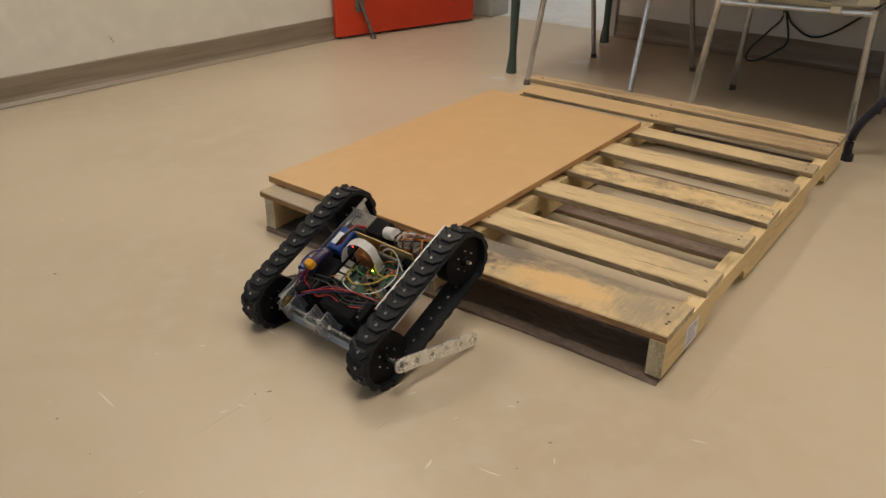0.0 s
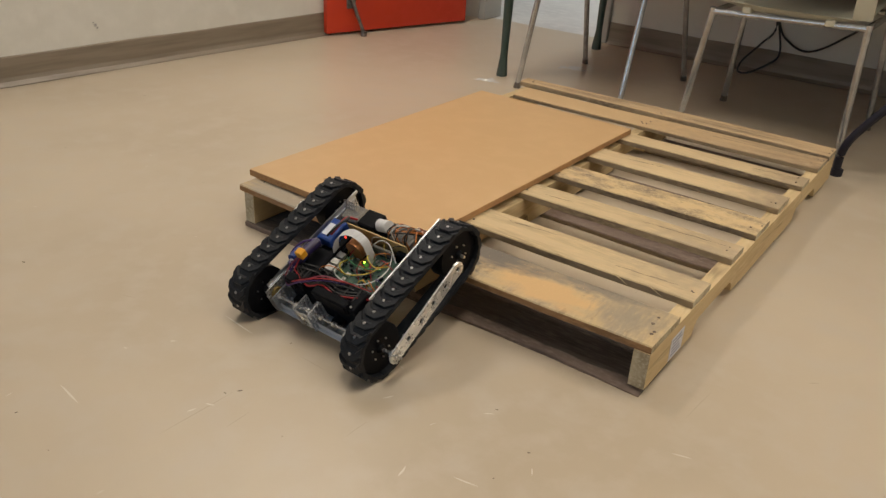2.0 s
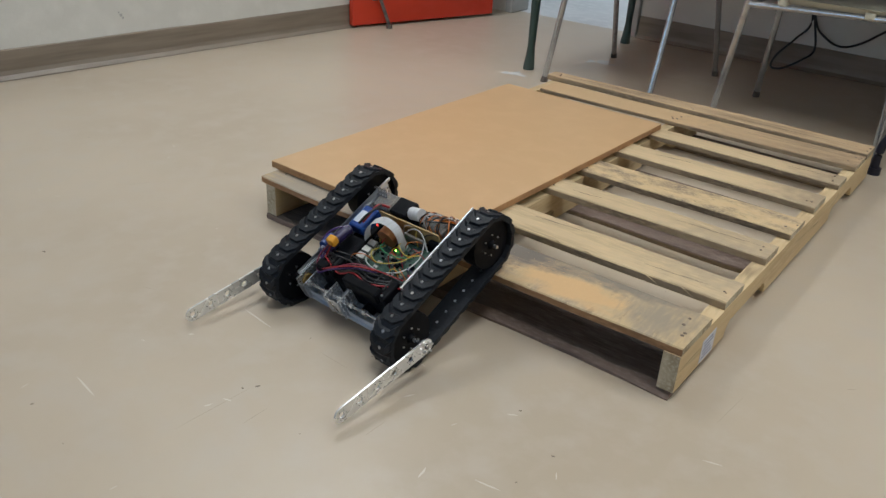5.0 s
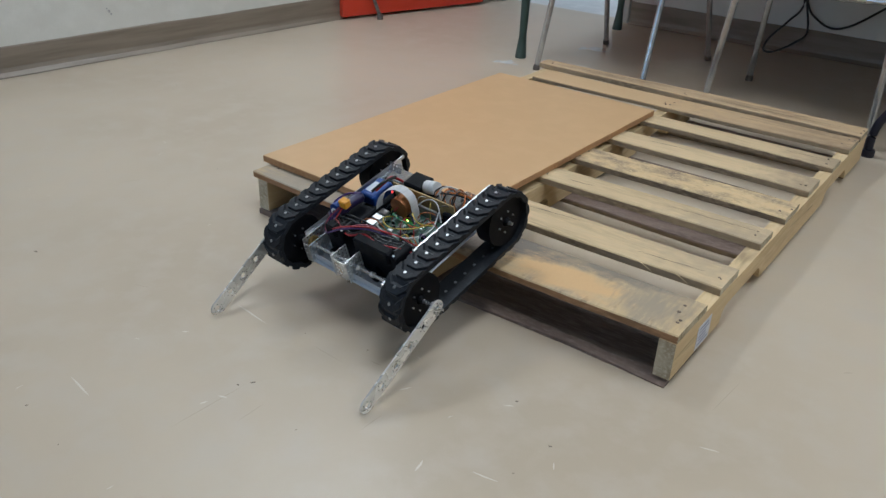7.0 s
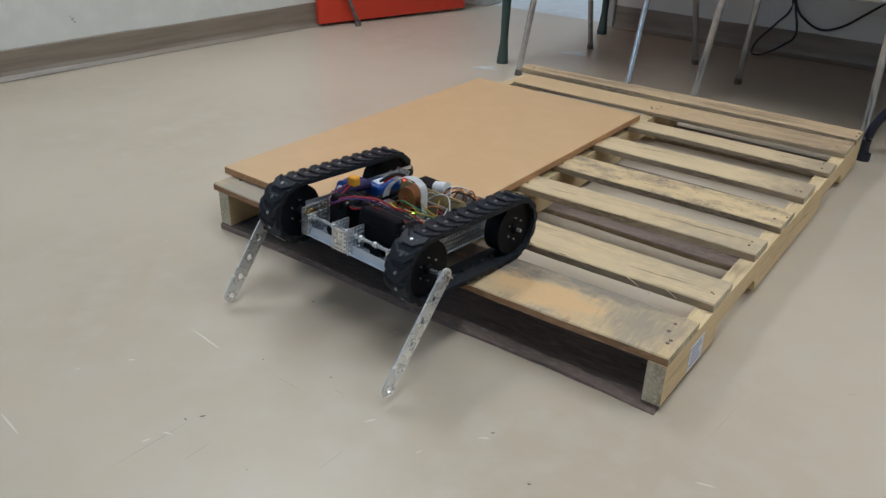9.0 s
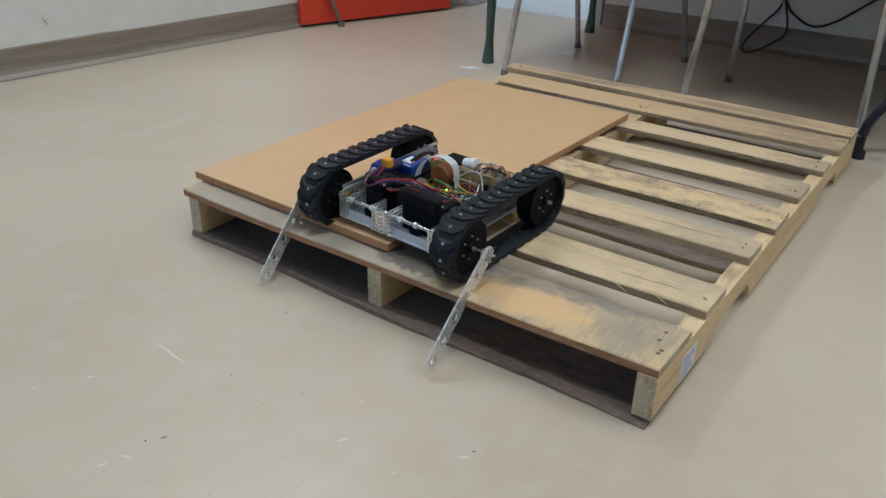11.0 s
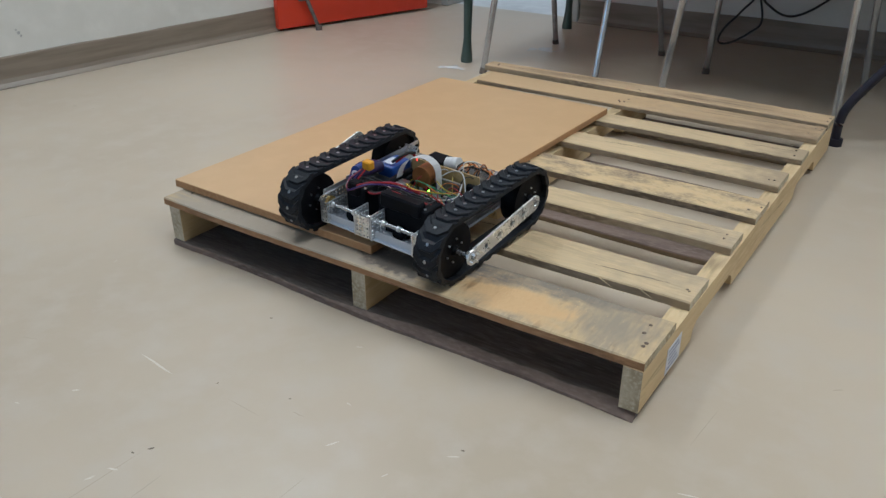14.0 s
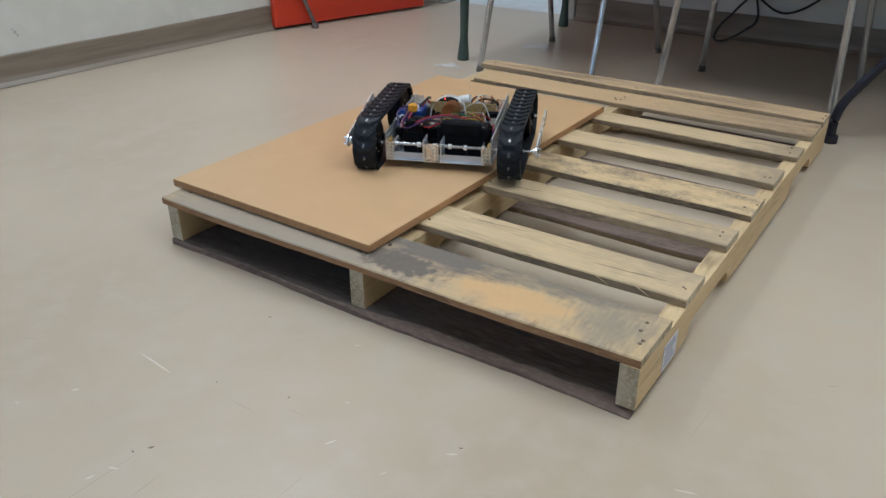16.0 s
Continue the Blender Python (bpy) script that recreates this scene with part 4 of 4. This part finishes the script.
        cyl(bm, 0.012, 0.012, 0.02, pose((x0 + x1) / 2, y0 - 0.004, -0.018, 90), 14)
        part("motor_end", bm, PLASTIC, b, smooth=True)
        span = x1 - x0
        for q in (0.14, 0.38, 0.62, 0.86):
            bm = bmesh.new()
            box(bm, x0 + span * q - 0.0015, x0 + span * q + 0.0015, y0 + 0.016, y1 - 0.002, z1 - 0.002, z1 + 0.0022, 0.0006)
            part("rib", bm, WIRE_BLACK, b)
        for q in (0.08, 0.92):
            bm = bmesh.new()
            cyl(bm, 0.0022, 0.0022, 0.002, pose(x0 + span * q, y0 + 0.006, z1 + 0.0008), 8)
            part("screw", bm, SILVER_CHIP, b)
    bm = bmesh.new()
    box(bm, -0.04, 0.085, 0.071, 0.082, -0.03, 0.014, 0.003)
    part("cross_bracket", bm, PLASTIC, rob, "black plastic cross bracket")
    # battery packs and plug on the left
    bm = bmesh.new()
    tube(bm, spline([(-0.092, 0.058, 0.028), (-0.090, 0.080, 0.034), (-0.088, 0.110, 0.034), (-0.088, 0.130, 0.030)], 4), [0.005] + [0.0105] * 11 + [0.006], 14)
    part("wrapped_cell", bm, PURPLE_WRAP, rob, "purple shrink-wrapped battery cells", smooth=True)
    bm = bmesh.new()
    box(bm, -0.106, -0.068, 0.138, 0.196, 0.004, 0.028, 0.005, segments=2)
    pack = part("battery_pack", bm, BLUE_WRAP, rob, "blue wrapped battery pack with a white label")
    bm = bmesh.new()
    box(bm, -0.100, -0.080, 0.150, 0.180, 0.0282, 0.0286)
    part("label", bm, STICKER, pack)
    bm = bmesh.new()
    box(bm, -0.083, -0.065, 0.068, 0.084, 0.046, 0.062, 0.002)
    part("power_plug", bm, YELLOW_PLUG, rob, "yellow power plug")
    bm = bmesh.new()
    cyl(bm, 0.0085, 0.0085, 0.030, pose(-0.097, 0.078, 0.040, 80, 0, 12), 14)
    cyl(bm, 0.0085, 0.0085, 0.030, pose(-0.097, 0.078, 0.022, 80, 0, 12), 14)
    for z in (0.037, 0.019):
        cyl(bm, 0.006, 0.006, 0.003, pose(-0.0945, 0.0625, z, 80, 0, 12), 12, 1)
    part("cell_pair", bm, [BLUE_WRAP, STICKER], rob, "two blue wrapped cells with white ends", smooth=True)
    # black plate added to darken the inside, and blocks that crowd it
    bm = bmesh.new()
    box(bm, -0.1105, 0.1035, 0.06, 0.258, -0.012, -0.009)
    part("deck_plate", bm, PLASTIC, rob, "black inner plate, added to darken the crowded inside")
    for x0, x1, y0, y1, z0, z1, mat in (
        (-0.109, -0.050, 0.055, 0.130, -0.009, 0.014, PLASTIC), (-0.058, -0.046, 0.060, 0.175, -0.009, 0.022, PLASTIC), (0.078, 0.102, 0.080, 0.170, -0.009, 0.012, PCB_DARK),
        (-0.108, -0.062, 0.208, 0.250, -0.009, 0.018, PCB_DARK), (0.066, 0.100, 0.176, 0.186, -0.009, 0.022, PLASTIC), (-0.046, -0.034, 0.140, 0.180, -0.009, 0.016, PLASTIC),
    ):
        bm = bmesh.new()
        box(bm, x0, x1, y0, y1, z0, z1, 0.003)
        part("electronics_block", bm, mat, rob, "black electronics block")
    # screws and nuts on the tray floor and along the side walls
    for x in (-0.088, -0.066, -0.044, 0.012, 0.036, 0.060, 0.078):
        bm = bmesh.new()
        cyl(bm, 0.0028, 0.0028, 0.003, pose(x, 0.004, -0.0285), 6)
        part("nut", bm, SILVER_CHIP, rob)
    for x in (-0.1105, 0.1075):
        for y in (0.03, 0.09, 0.15, 0.21):
            bm = bmesh.new()
            cyl(bm, 0.0026, 0.0026, 0.004, pose(x, y, 0.006, 0, 90), 8)
            part("bolt", bm, SILVER_CHIP, rob)
    # computer board in the middle
    bm = bmesh.new()
    box(bm, -0.030, 0.075, 0.085, 0.170, 0.000, 0.0018)
    board = part("computer_board", bm, PCB_GREEN, rob, "green computer board crowded with parts")
    rng = random.Random(21)
    for k in range(46):
        w, d, h = rng.uniform(0.003, 0.010), rng.uniform(0.003, 0.009), rng.uniform(0.0015, 0.006)
        x, y = rng.uniform(-0.026, 0.066), rng.uniform(0.088, 0.162)
        bm = bmesh.new()
        box(bm, x, x + w, y, y + d, 0.0019, 0.0019 + h, 0.0004)
        part("component", bm, rng.choice((PCB_DARK, PLASTIC, SILVER_CHIP, PCB_DARK)), board)
    for y in (0.088, 0.105, 0.122):
        bm = bmesh.new()
        box(bm, -0.044, -0.026, y, y + 0.0135, 0.0022, 0.0165, 0.0006)
        part("port", bm, SILVER_CHIP, board, "bright tinned connector port")
    for nm, mat, p in (("status_lamp", LED_GREEN, (0.012, 0.140, 0.006)), ("status_lamp", LED_RED, (-0.018, 0.146, 0.056))):
        bm = bmesh.new()
        cyl(bm, 0.0016, 0.0013, 0.003, pose(*p), 8)
        part(nm, bm, mat, rob, "small lit status light")
    # tan control board standing across
    bm = bmesh.new()
    box(bm, -0.060, 0.088, 0.188, 0.1905, -0.005, 0.036)
    tan = part("control_board", bm, PCB_TAN, rob, "tan circuit board standing across the chassis")
    for k in range(12):
        w, h = rng.uniform(0.003, 0.009), rng.uniform(0.004, 0.012)
        x, z = rng.uniform(-0.05, 0.075), rng.uniform(0.0, 0.02)
        bm = bmesh.new()
        box(bm, x, x + w, 0.1907, 0.1907 + rng.uniform(0.002, 0.007), z, z + h, 0.0004)
        part("component", bm, rng.choice((PCB_DARK, PLASTIC, SILVER_CHIP)), tan)
    bm = bmesh.new()
    box(bm, -0.030, 0.060, 0.172, 0.178, 0.0, 0.020, 0.001)
    part("small_board", bm, PCB_DARK, rob, "dark populated circuit board")
    # coil behind the ribbon
    bm = bmesh.new()
    cyl(bm, 0.020, 0.020, 0.03, pose(-0.006, 0.157, 0.026, 90), 20)
    part("coil", bm, COPPER, rob, "brown copper coil", smooth=True)
    # ribbon cable in an arch
    bm = bmesh.new()
    arch = spline([(-0.045, 0.128, 0.004), (-0.047, 0.135, 0.030), (-0.038, 0.148, 0.050), (-0.012, 0.158, 0.060), (0.016, 0.158, 0.050), (0.026, 0.152, 0.026), (0.027, 0.150, 0.004)], 6)
    prev = None
    for p in arch:
        a, b = bm.verts.new(p + Vector((0, -0.009, 0))), bm.verts.new(p + Vector((0, 0.009, 0)))
        if prev:
            bm.faces.new((prev[0], a, b, prev[1]))
        prev = (a, b)
    bmesh.ops.solidify(bm, geom=list(bm.faces), thickness=0.0009)
    part("ribbon_cable", bm, WHITE_CABLE, rob, "white flat ribbon cable bent in an arch", smooth=True)
    # front motor block with a pale drum
    bm = bmesh.new()
    box(bm, -0.045, 0.000, 0.198, 0.240, -0.006, 0.036, 0.003)
    part("front_motor", bm, PLASTIC, rob, "grey-black front motor block")
    bm = bmesh.new()
    cyl(bm, 0.0125, 0.0125, 0.026, pose(0.014, 0.216, 0.033, 0, 78), 22)
    part("drum", bm, WHITE_CABLE, rob, "pale round motor drum", smooth=True)
    bm = bmesh.new()
    box(bm, 0.030, 0.080, 0.200, 0.245, 0.0, 0.024, 0.003)
    part("rear_driver", bm, PCB_DARK, rob, "dark motor driver with reddish parts")
    for x in (-0.116, 0.075):
        bm = bmesh.new()
        perforated(bm, 4, 4, 0.0077, 0.0022, 0.002, pose(x, 0.228, 0.004, 62, 0, 0))
        part("front_bracket", bm, ALU, rob, "perforated aluminium bracket")
    # thin top rails beside the treads
    for x in (-0.1165, 0.1045):
        bm = bmesh.new()
        box(bm, x, x + 0.003, 0.0, 0.268, 0.0125, 0.022)
        box(bm, x - 0.003 if x > 0 else x + 0.003, x if x > 0 else x + 0.006, 0.06, 0.276, 0.0222, 0.035 if x > 0 else 0.028)
        part("top_rail", bm, ALU_DULL, rob, "bright aluminium edge rail")
    # wires
    runs = [
        (WIRE_RED, [(-0.074, 0.072, 0.050), (-0.078, 0.040, 0.030), (-0.060, 0.022, 0.038), (-0.030, 0.030, 0.050), (0.010, 0.052, 0.050), (0.045, 0.070, 0.036)], 0.0014),
        (WIRE_PURPLE, [(-0.080, 0.074, 0.050), (-0.086, 0.034, 0.026), (-0.066, 0.014, 0.032), (-0.034, 0.024, 0.047), (0.006, 0.048, 0.047), (0.042, 0.068, 0.032)], 0.0014),
        (WIRE_MAUVE, [(-0.077, 0.074, 0.052), (-0.090, 0.040, 0.034), (-0.072, 0.018, 0.028), (-0.038, 0.026, 0.044), (0.000, 0.054, 0.050), (0.040, 0.074, 0.030)], 0.0013),
        (WIRE_RED, [(0.030, 0.066, 0.040), (0.060, 0.068, 0.042), (0.088, 0.080, 0.024)], 0.0012),
        (WIRE_RED, [(-0.070, 0.150, 0.036), (-0.062, 0.175, 0.046), (-0.070, 0.200, 0.036), (-0.062, 0.215, 0.02)], 0.0026),
        (WIRE_RED, [(0.078, 0.100, 0.012), (0.095, 0.090, 0.020), (0.102, 0.060, 0.014)], 0.0018),
        (WIRE_BLACK, [(-0.075, 0.145, 0.036), (-0.060, 0.165, 0.050), (-0.062, 0.200, 0.040)], 0.0026),
        (WIRE_YELLOW, [(-0.015, 0.140, 0.006), (-0.012, 0.105, 0.026), (0.020, 0.088, 0.030), (0.052, 0.108, 0.026), (0.056, 0.145, 0.010)], 0.0011),
        (WIRE_YELLOW, [(0.020, 0.165, 0.008), (0.030, 0.140, 0.030), (0.055, 0.128, 0.026), (0.068, 0.150, 0.010)], 0.0011),
        (WIRE_GREEN, [(-0.020, 0.150, 0.006), (0.000, 0.120, 0.030), (0.035, 0.112, 0.032), (0.062, 0.135, 0.012)], 0.0011),
        (WIRE_WHITE, [(-0.025, 0.120, 0.006), (-0.008, 0.084, 0.026), (0.035, 0.074, 0.028), (0.068, 0.095, 0.022), (0.072, 0.140, 0.012), (0.060, 0.176, 0.020)], 0.0012),
        (WIRE_WHITE, [(0.000, 0.165, 0.008), (0.030, 0.180, 0.034), (0.060, 0.176, 0.040), (0.078, 0.160, 0.015)], 0.0012),
        (WIRE_ORANGE, [(0.010, 0.150, 0.006), (0.022, 0.125, 0.024), (0.048, 0.120, 0.020), (0.062, 0.160, 0.010)], 0.001),
        (WIRE_PURPLE, [(-0.100, 0.050, 0.020), (-0.108, 0.075, 0.040), (-0.100, 0.105, 0.046), (-0.085, 0.125, 0.040)], 0.002),
        (WIRE_BLACK, [(0.030, 0.215, 0.024), (0.055, 0.205, 0.042), (0.080, 0.222, 0.034), (0.088, 0.240, 0.012)], 0.0016),
        (WIRE_ORANGE, [(0.035, 0.225, 0.022), (0.060, 0.214, 0.040), (0.086, 0.232, 0.028), (0.092, 0.246, 0.004)], 0.0014),
        (WIRE_WHITE, [(0.025, 0.225, 0.030), (0.052, 0.222, 0.046), (0.078, 0.236, 0.032), (0.085, 0.250, 0.010)], 0.0012),
        (WIRE_PURPLE, [(0.085, 0.090, 0.006), (0.095, 0.075, 0.018), (0.103, 0.045, 0.010)], 0.0018),
    ]
    for mat, shift in ((WIRE_RED, 0.000), (WIRE_BLACK, 0.005), (WIRE_BLACK, 0.012)):
        runs.append((mat, [(-0.098, 0.060 + shift, 0.012), (-0.070, 0.046 + shift, 0.036), (-0.036, 0.034 + shift * 0.6, 0.026), (0.004, 0.042 + shift, 0.039), (0.046, 0.036 + shift, 0.040), (0.086, 0.056 + shift, 0.030), (0.101, 0.078 + shift, 0.006)], 0.0015))
    for y, z, r in ((0.056, 0.036, 0.0016), (0.068, 0.034, 0.0014)):
        runs.append((WIRE_BLACK, [(-0.088, y + 0.004, 0.020), (-0.066, y, z + 0.004), (-0.030, y + 0.010, z - 0.006), (0.010, y - 0.004, z), (0.055, y + 0.006, z), (0.094, y + 0.010, 0.012)], r))
    for k in range(12):
        x = rng.uniform(0.02, 0.09)
        runs.append((rng.choice((WIRE_RED, WIRE_BLACK, WIRE_ORANGE, WIRE_WHITE, COPPER)), [(x, 0.196, 0.008), (x + rng.uniform(-0.02, 0.02), 0.205, rng.uniform(0.03, 0.044)), (x + rng.uniform(-0.02, 0.02), 0.228, rng.uniform(0.03, 0.044)), (min(0.098, x + rng.uniform(-0.02, 0.02)), 0.246, 0.006)], 0.0012))
    for k in range(22):
        x, y = rng.uniform(-0.045, 0.07), rng.uniform(0.085, 0.18)
        dx, dy, h = rng.uniform(-0.05, 0.05), rng.uniform(-0.05, 0.05), rng.uniform(0.012, 0.034)
        ends = [(x, y, 0.004), (x + dx * 0.3, y + dy * 0.3, h), (x + dx * 0.75, y + dy * 0.75, h * 0.9), (min(0.095, x + dx), min(0.2, y + dy), 0.005)]
        runs.append((rng.choice((WIRE_RED, WIRE_BLACK, WIRE_BLACK, WIRE_GREEN, WIRE_ORANGE, WIRE_PURPLE, WIRE_WHITE, WIRE_YELLOW)), ends, 0.0009))
    for mat, pts, r in runs:
        bm = bmesh.new()
        tube(bm, spline(pts, 5), r, 6)
        part("wire", bm, mat, rob, smooth=True)
    driven = {ob for ob, *_ in moving["links"] + moving["wheels"] + moving["arms"]}
    for ob in rob.children:
        if ob not in driven and not ob.name.startswith("front_shaft"):
            ob.scale.y = 0.94
    return moving


MOVING = robot()

ROBOT_ROWS = [
    (0.0, 0.4702, -0.2672, 0.0561, 27.76, -1.71, -5.55),
    (0.5, 0.4709, -0.2295, 0.0561, 26.34, -1.36, -3.20),
    (1.0, 0.4711, -0.2297, 0.0560, 25.94, -1.74, -3.12),
    (1.5, 0.4710, -0.2321, 0.0562, 26.10, -1.25, -3.20),
    (2.0, 0.4698, -0.2300, 0.0563, 26.20, -1.40, -3.08),
    (2.5, 0.4712, -0.2313, 0.0560, 25.87, -1.66, -2.94),
    (3.0, 0.4706, -0.2311, 0.0560, 26.33, -1.08, -3.20),
    (3.5, 0.4713, -0.2305, 0.0556, 26.42, -1.51, -3.49),
    (4.0, 0.4668, -0.2292, 0.0559, 26.17, -1.29, -3.52),
    (6.5, 0.4682, -0.1574, 0.0715, 27.60, -0.06, -3.53),
    (7.0, 0.4868, -0.1858, 0.1249, 16.41, 0.23, -4.02),
    (7.5, 0.4826, -0.1761, 0.1291, 13.83, -0.02, -4.10),
    (8.0, 0.4911, -0.1865, 0.1669, 6.94, 0.11, -4.21),
    (10.5, 0.4844, 0.0918, 0.1784, -5.90, 1.38, -2.39),
    (11.0, 0.4950, 0.0714, 0.1632, 0.92, 1.75, -1.87),
    (11.5, 0.5046, 0.0642, 0.1669, 1.21, 2.34, -0.79),
    (12.0, 0.5045, 0.0628, 0.1663, 1.43, 2.37, -1.48),
    (12.5, 0.5059, 0.0599, 0.1666, 1.52, 2.46, -1.34),
    (13.0, 0.5068, 0.0587, 0.1680, 1.57, 2.47, -1.69),
    (13.5, 0.5045, 0.0599, 0.1667, 2.01, 2.37, -2.78),
    (14.0, 0.5057, 0.0591, 0.1674, 1.94, 2.30, -1.98),
    (14.2, 0.5060, 0.0586, 0.1677, 1.94, 2.28, -1.99),
    (14.3, 0.5082, 0.0627, 0.1668, 1.77, 2.11, 0.01),
    (14.5, 0.5156, 0.0796, 0.1641, 0.88, 0.58, 8.11),
    (14.7, 0.5166, 0.0798, 0.1641, 0.84, 0.56, 9.02),
    (14.8, 0.5296, 0.0817, 0.1671, 0.87, 0.80, 16.51),
    (14.9, 0.5403, 0.0826, 0.1689, 0.82, 0.97, 22.86),
    (15.0, 0.5414, 0.0827, 0.1690, 0.81, 0.96, 23.36),
    (15.3, 0.5360, 0.0978, 0.1700, 0.73, 0.95, 23.85),
    (15.5, 0.5167, 0.1361, 0.1704, 0.51, 0.83, 25.06),
    (15.6, 0.4959, 0.1836, 0.1704, 0.54, 0.61, 24.61),
    (15.7, 0.4738, 0.2381, 0.1702, 0.47, 0.48, 24.05),
    (15.8, 0.4473, 0.3041, 0.1708, 0.50, 0.25, 23.40),
    (15.9, 0.4207, 0.3735, 0.1702, 0.53, -0.08, 22.65),
    (16.0, 0.4052, 0.4152, 0.1703, 0.49, -0.21, 22.27),
]
RIGHT_LEVER = [
    (0.0, -39.4), (0.5, -37.1), (1.0, -25.6), (1.5, -3.5), (2.0, 6.5), (2.5, 36.2), (3.0, 87.4), (3.5, 127.0), (4.0, 151.7), (6.5, 175.6), (7.0, 198.2), (7.5, 204.8), (8.0, 222.2), (10.5, 235.2), (11.0, 223.3), (11.5, 207.8), (12.0, 169.8), (12.5, 115.9), (13.0, 77.4), (13.5, 23.6), (14.0, 5.5), (14.5, 4.8), (15.0, 4.1), (15.5, 1.0), (16.0, 4.8),
]
LEFT_LEVER = [
    (0.0, -39.4), (0.5, -37.1), (1.0, -25.6), (1.5, -3.5), (2.0, 6.5), (2.5, 36.2), (3.0, 85.7), (3.5, 125.0), (4.0, 148.4), (6.5, 182.5), (7.0, 200.5), (7.5, 207.8), (8.0, 227.9), (10.5, 238.4), (11.0, 229.2), (11.5, 221.3), (12.0, 178.1), (12.5, 124.1), (13.0, 77.8), (13.5, 34.1), (14.0, 11.5), (14.5, 9.8), (15.0, 9.1), (15.5, 6.0), (16.0, 9.8),
]
DRIVE = [(0.0, 0.0), (0.4, 0.032), (4.2, 0.032), (4.6, 0.034), (6.2, 0.098), (6.5, 0.10), (8.1, 0.10), (8.5, 0.12), (10.2, 0.34), (10.6, 0.35), (14.3, 0.35), (15.0, 0.42), (15.3, 0.43), (15.5, 0.465), (15.6, 0.51), (15.7, 0.56), (15.8, 0.62), (15.9, 0.685), (16.0, 0.725)]


def motions():
    walk(MOVING["robot"], [(t, pose(x, y, z, rx, ry, rz)) for t, x, y, z, rx, ry, rz in ROBOT_ROWS])
    for arm, side in MOVING["arms"]:
        walk(arm, [(t, pose(ARM_X * side, 0, 0, a)) for t, a in (RIGHT_LEVER if side > 0 else LEFT_LEVER)])

    def driven(t):
        return float(np.interp(t, [a for a, _ in DRIVE], [b for _, b in DRIVE]))

    times = [0.0]
    for k in range(1, 161):
        t = k / 10
        moved = abs(driven(t + 0.1) - driven(t)) + abs(driven(t) - driven(t - 0.1))
        if moved > 0.0005 and (k % 2 == 0 or t > 15.3) or k == 160:
            times.append(t)
    for ob, s, x in MOVING["links"]:
        walk(ob, [(t, on_loop(s + driven(t), x)) for t in times])
    for ob, x, y in MOVING["wheels"]:
        walk(ob, [(t, pose(x, y, 0, -math.degrees(driven(t) / LOOP_R))) for t in times])


motions()
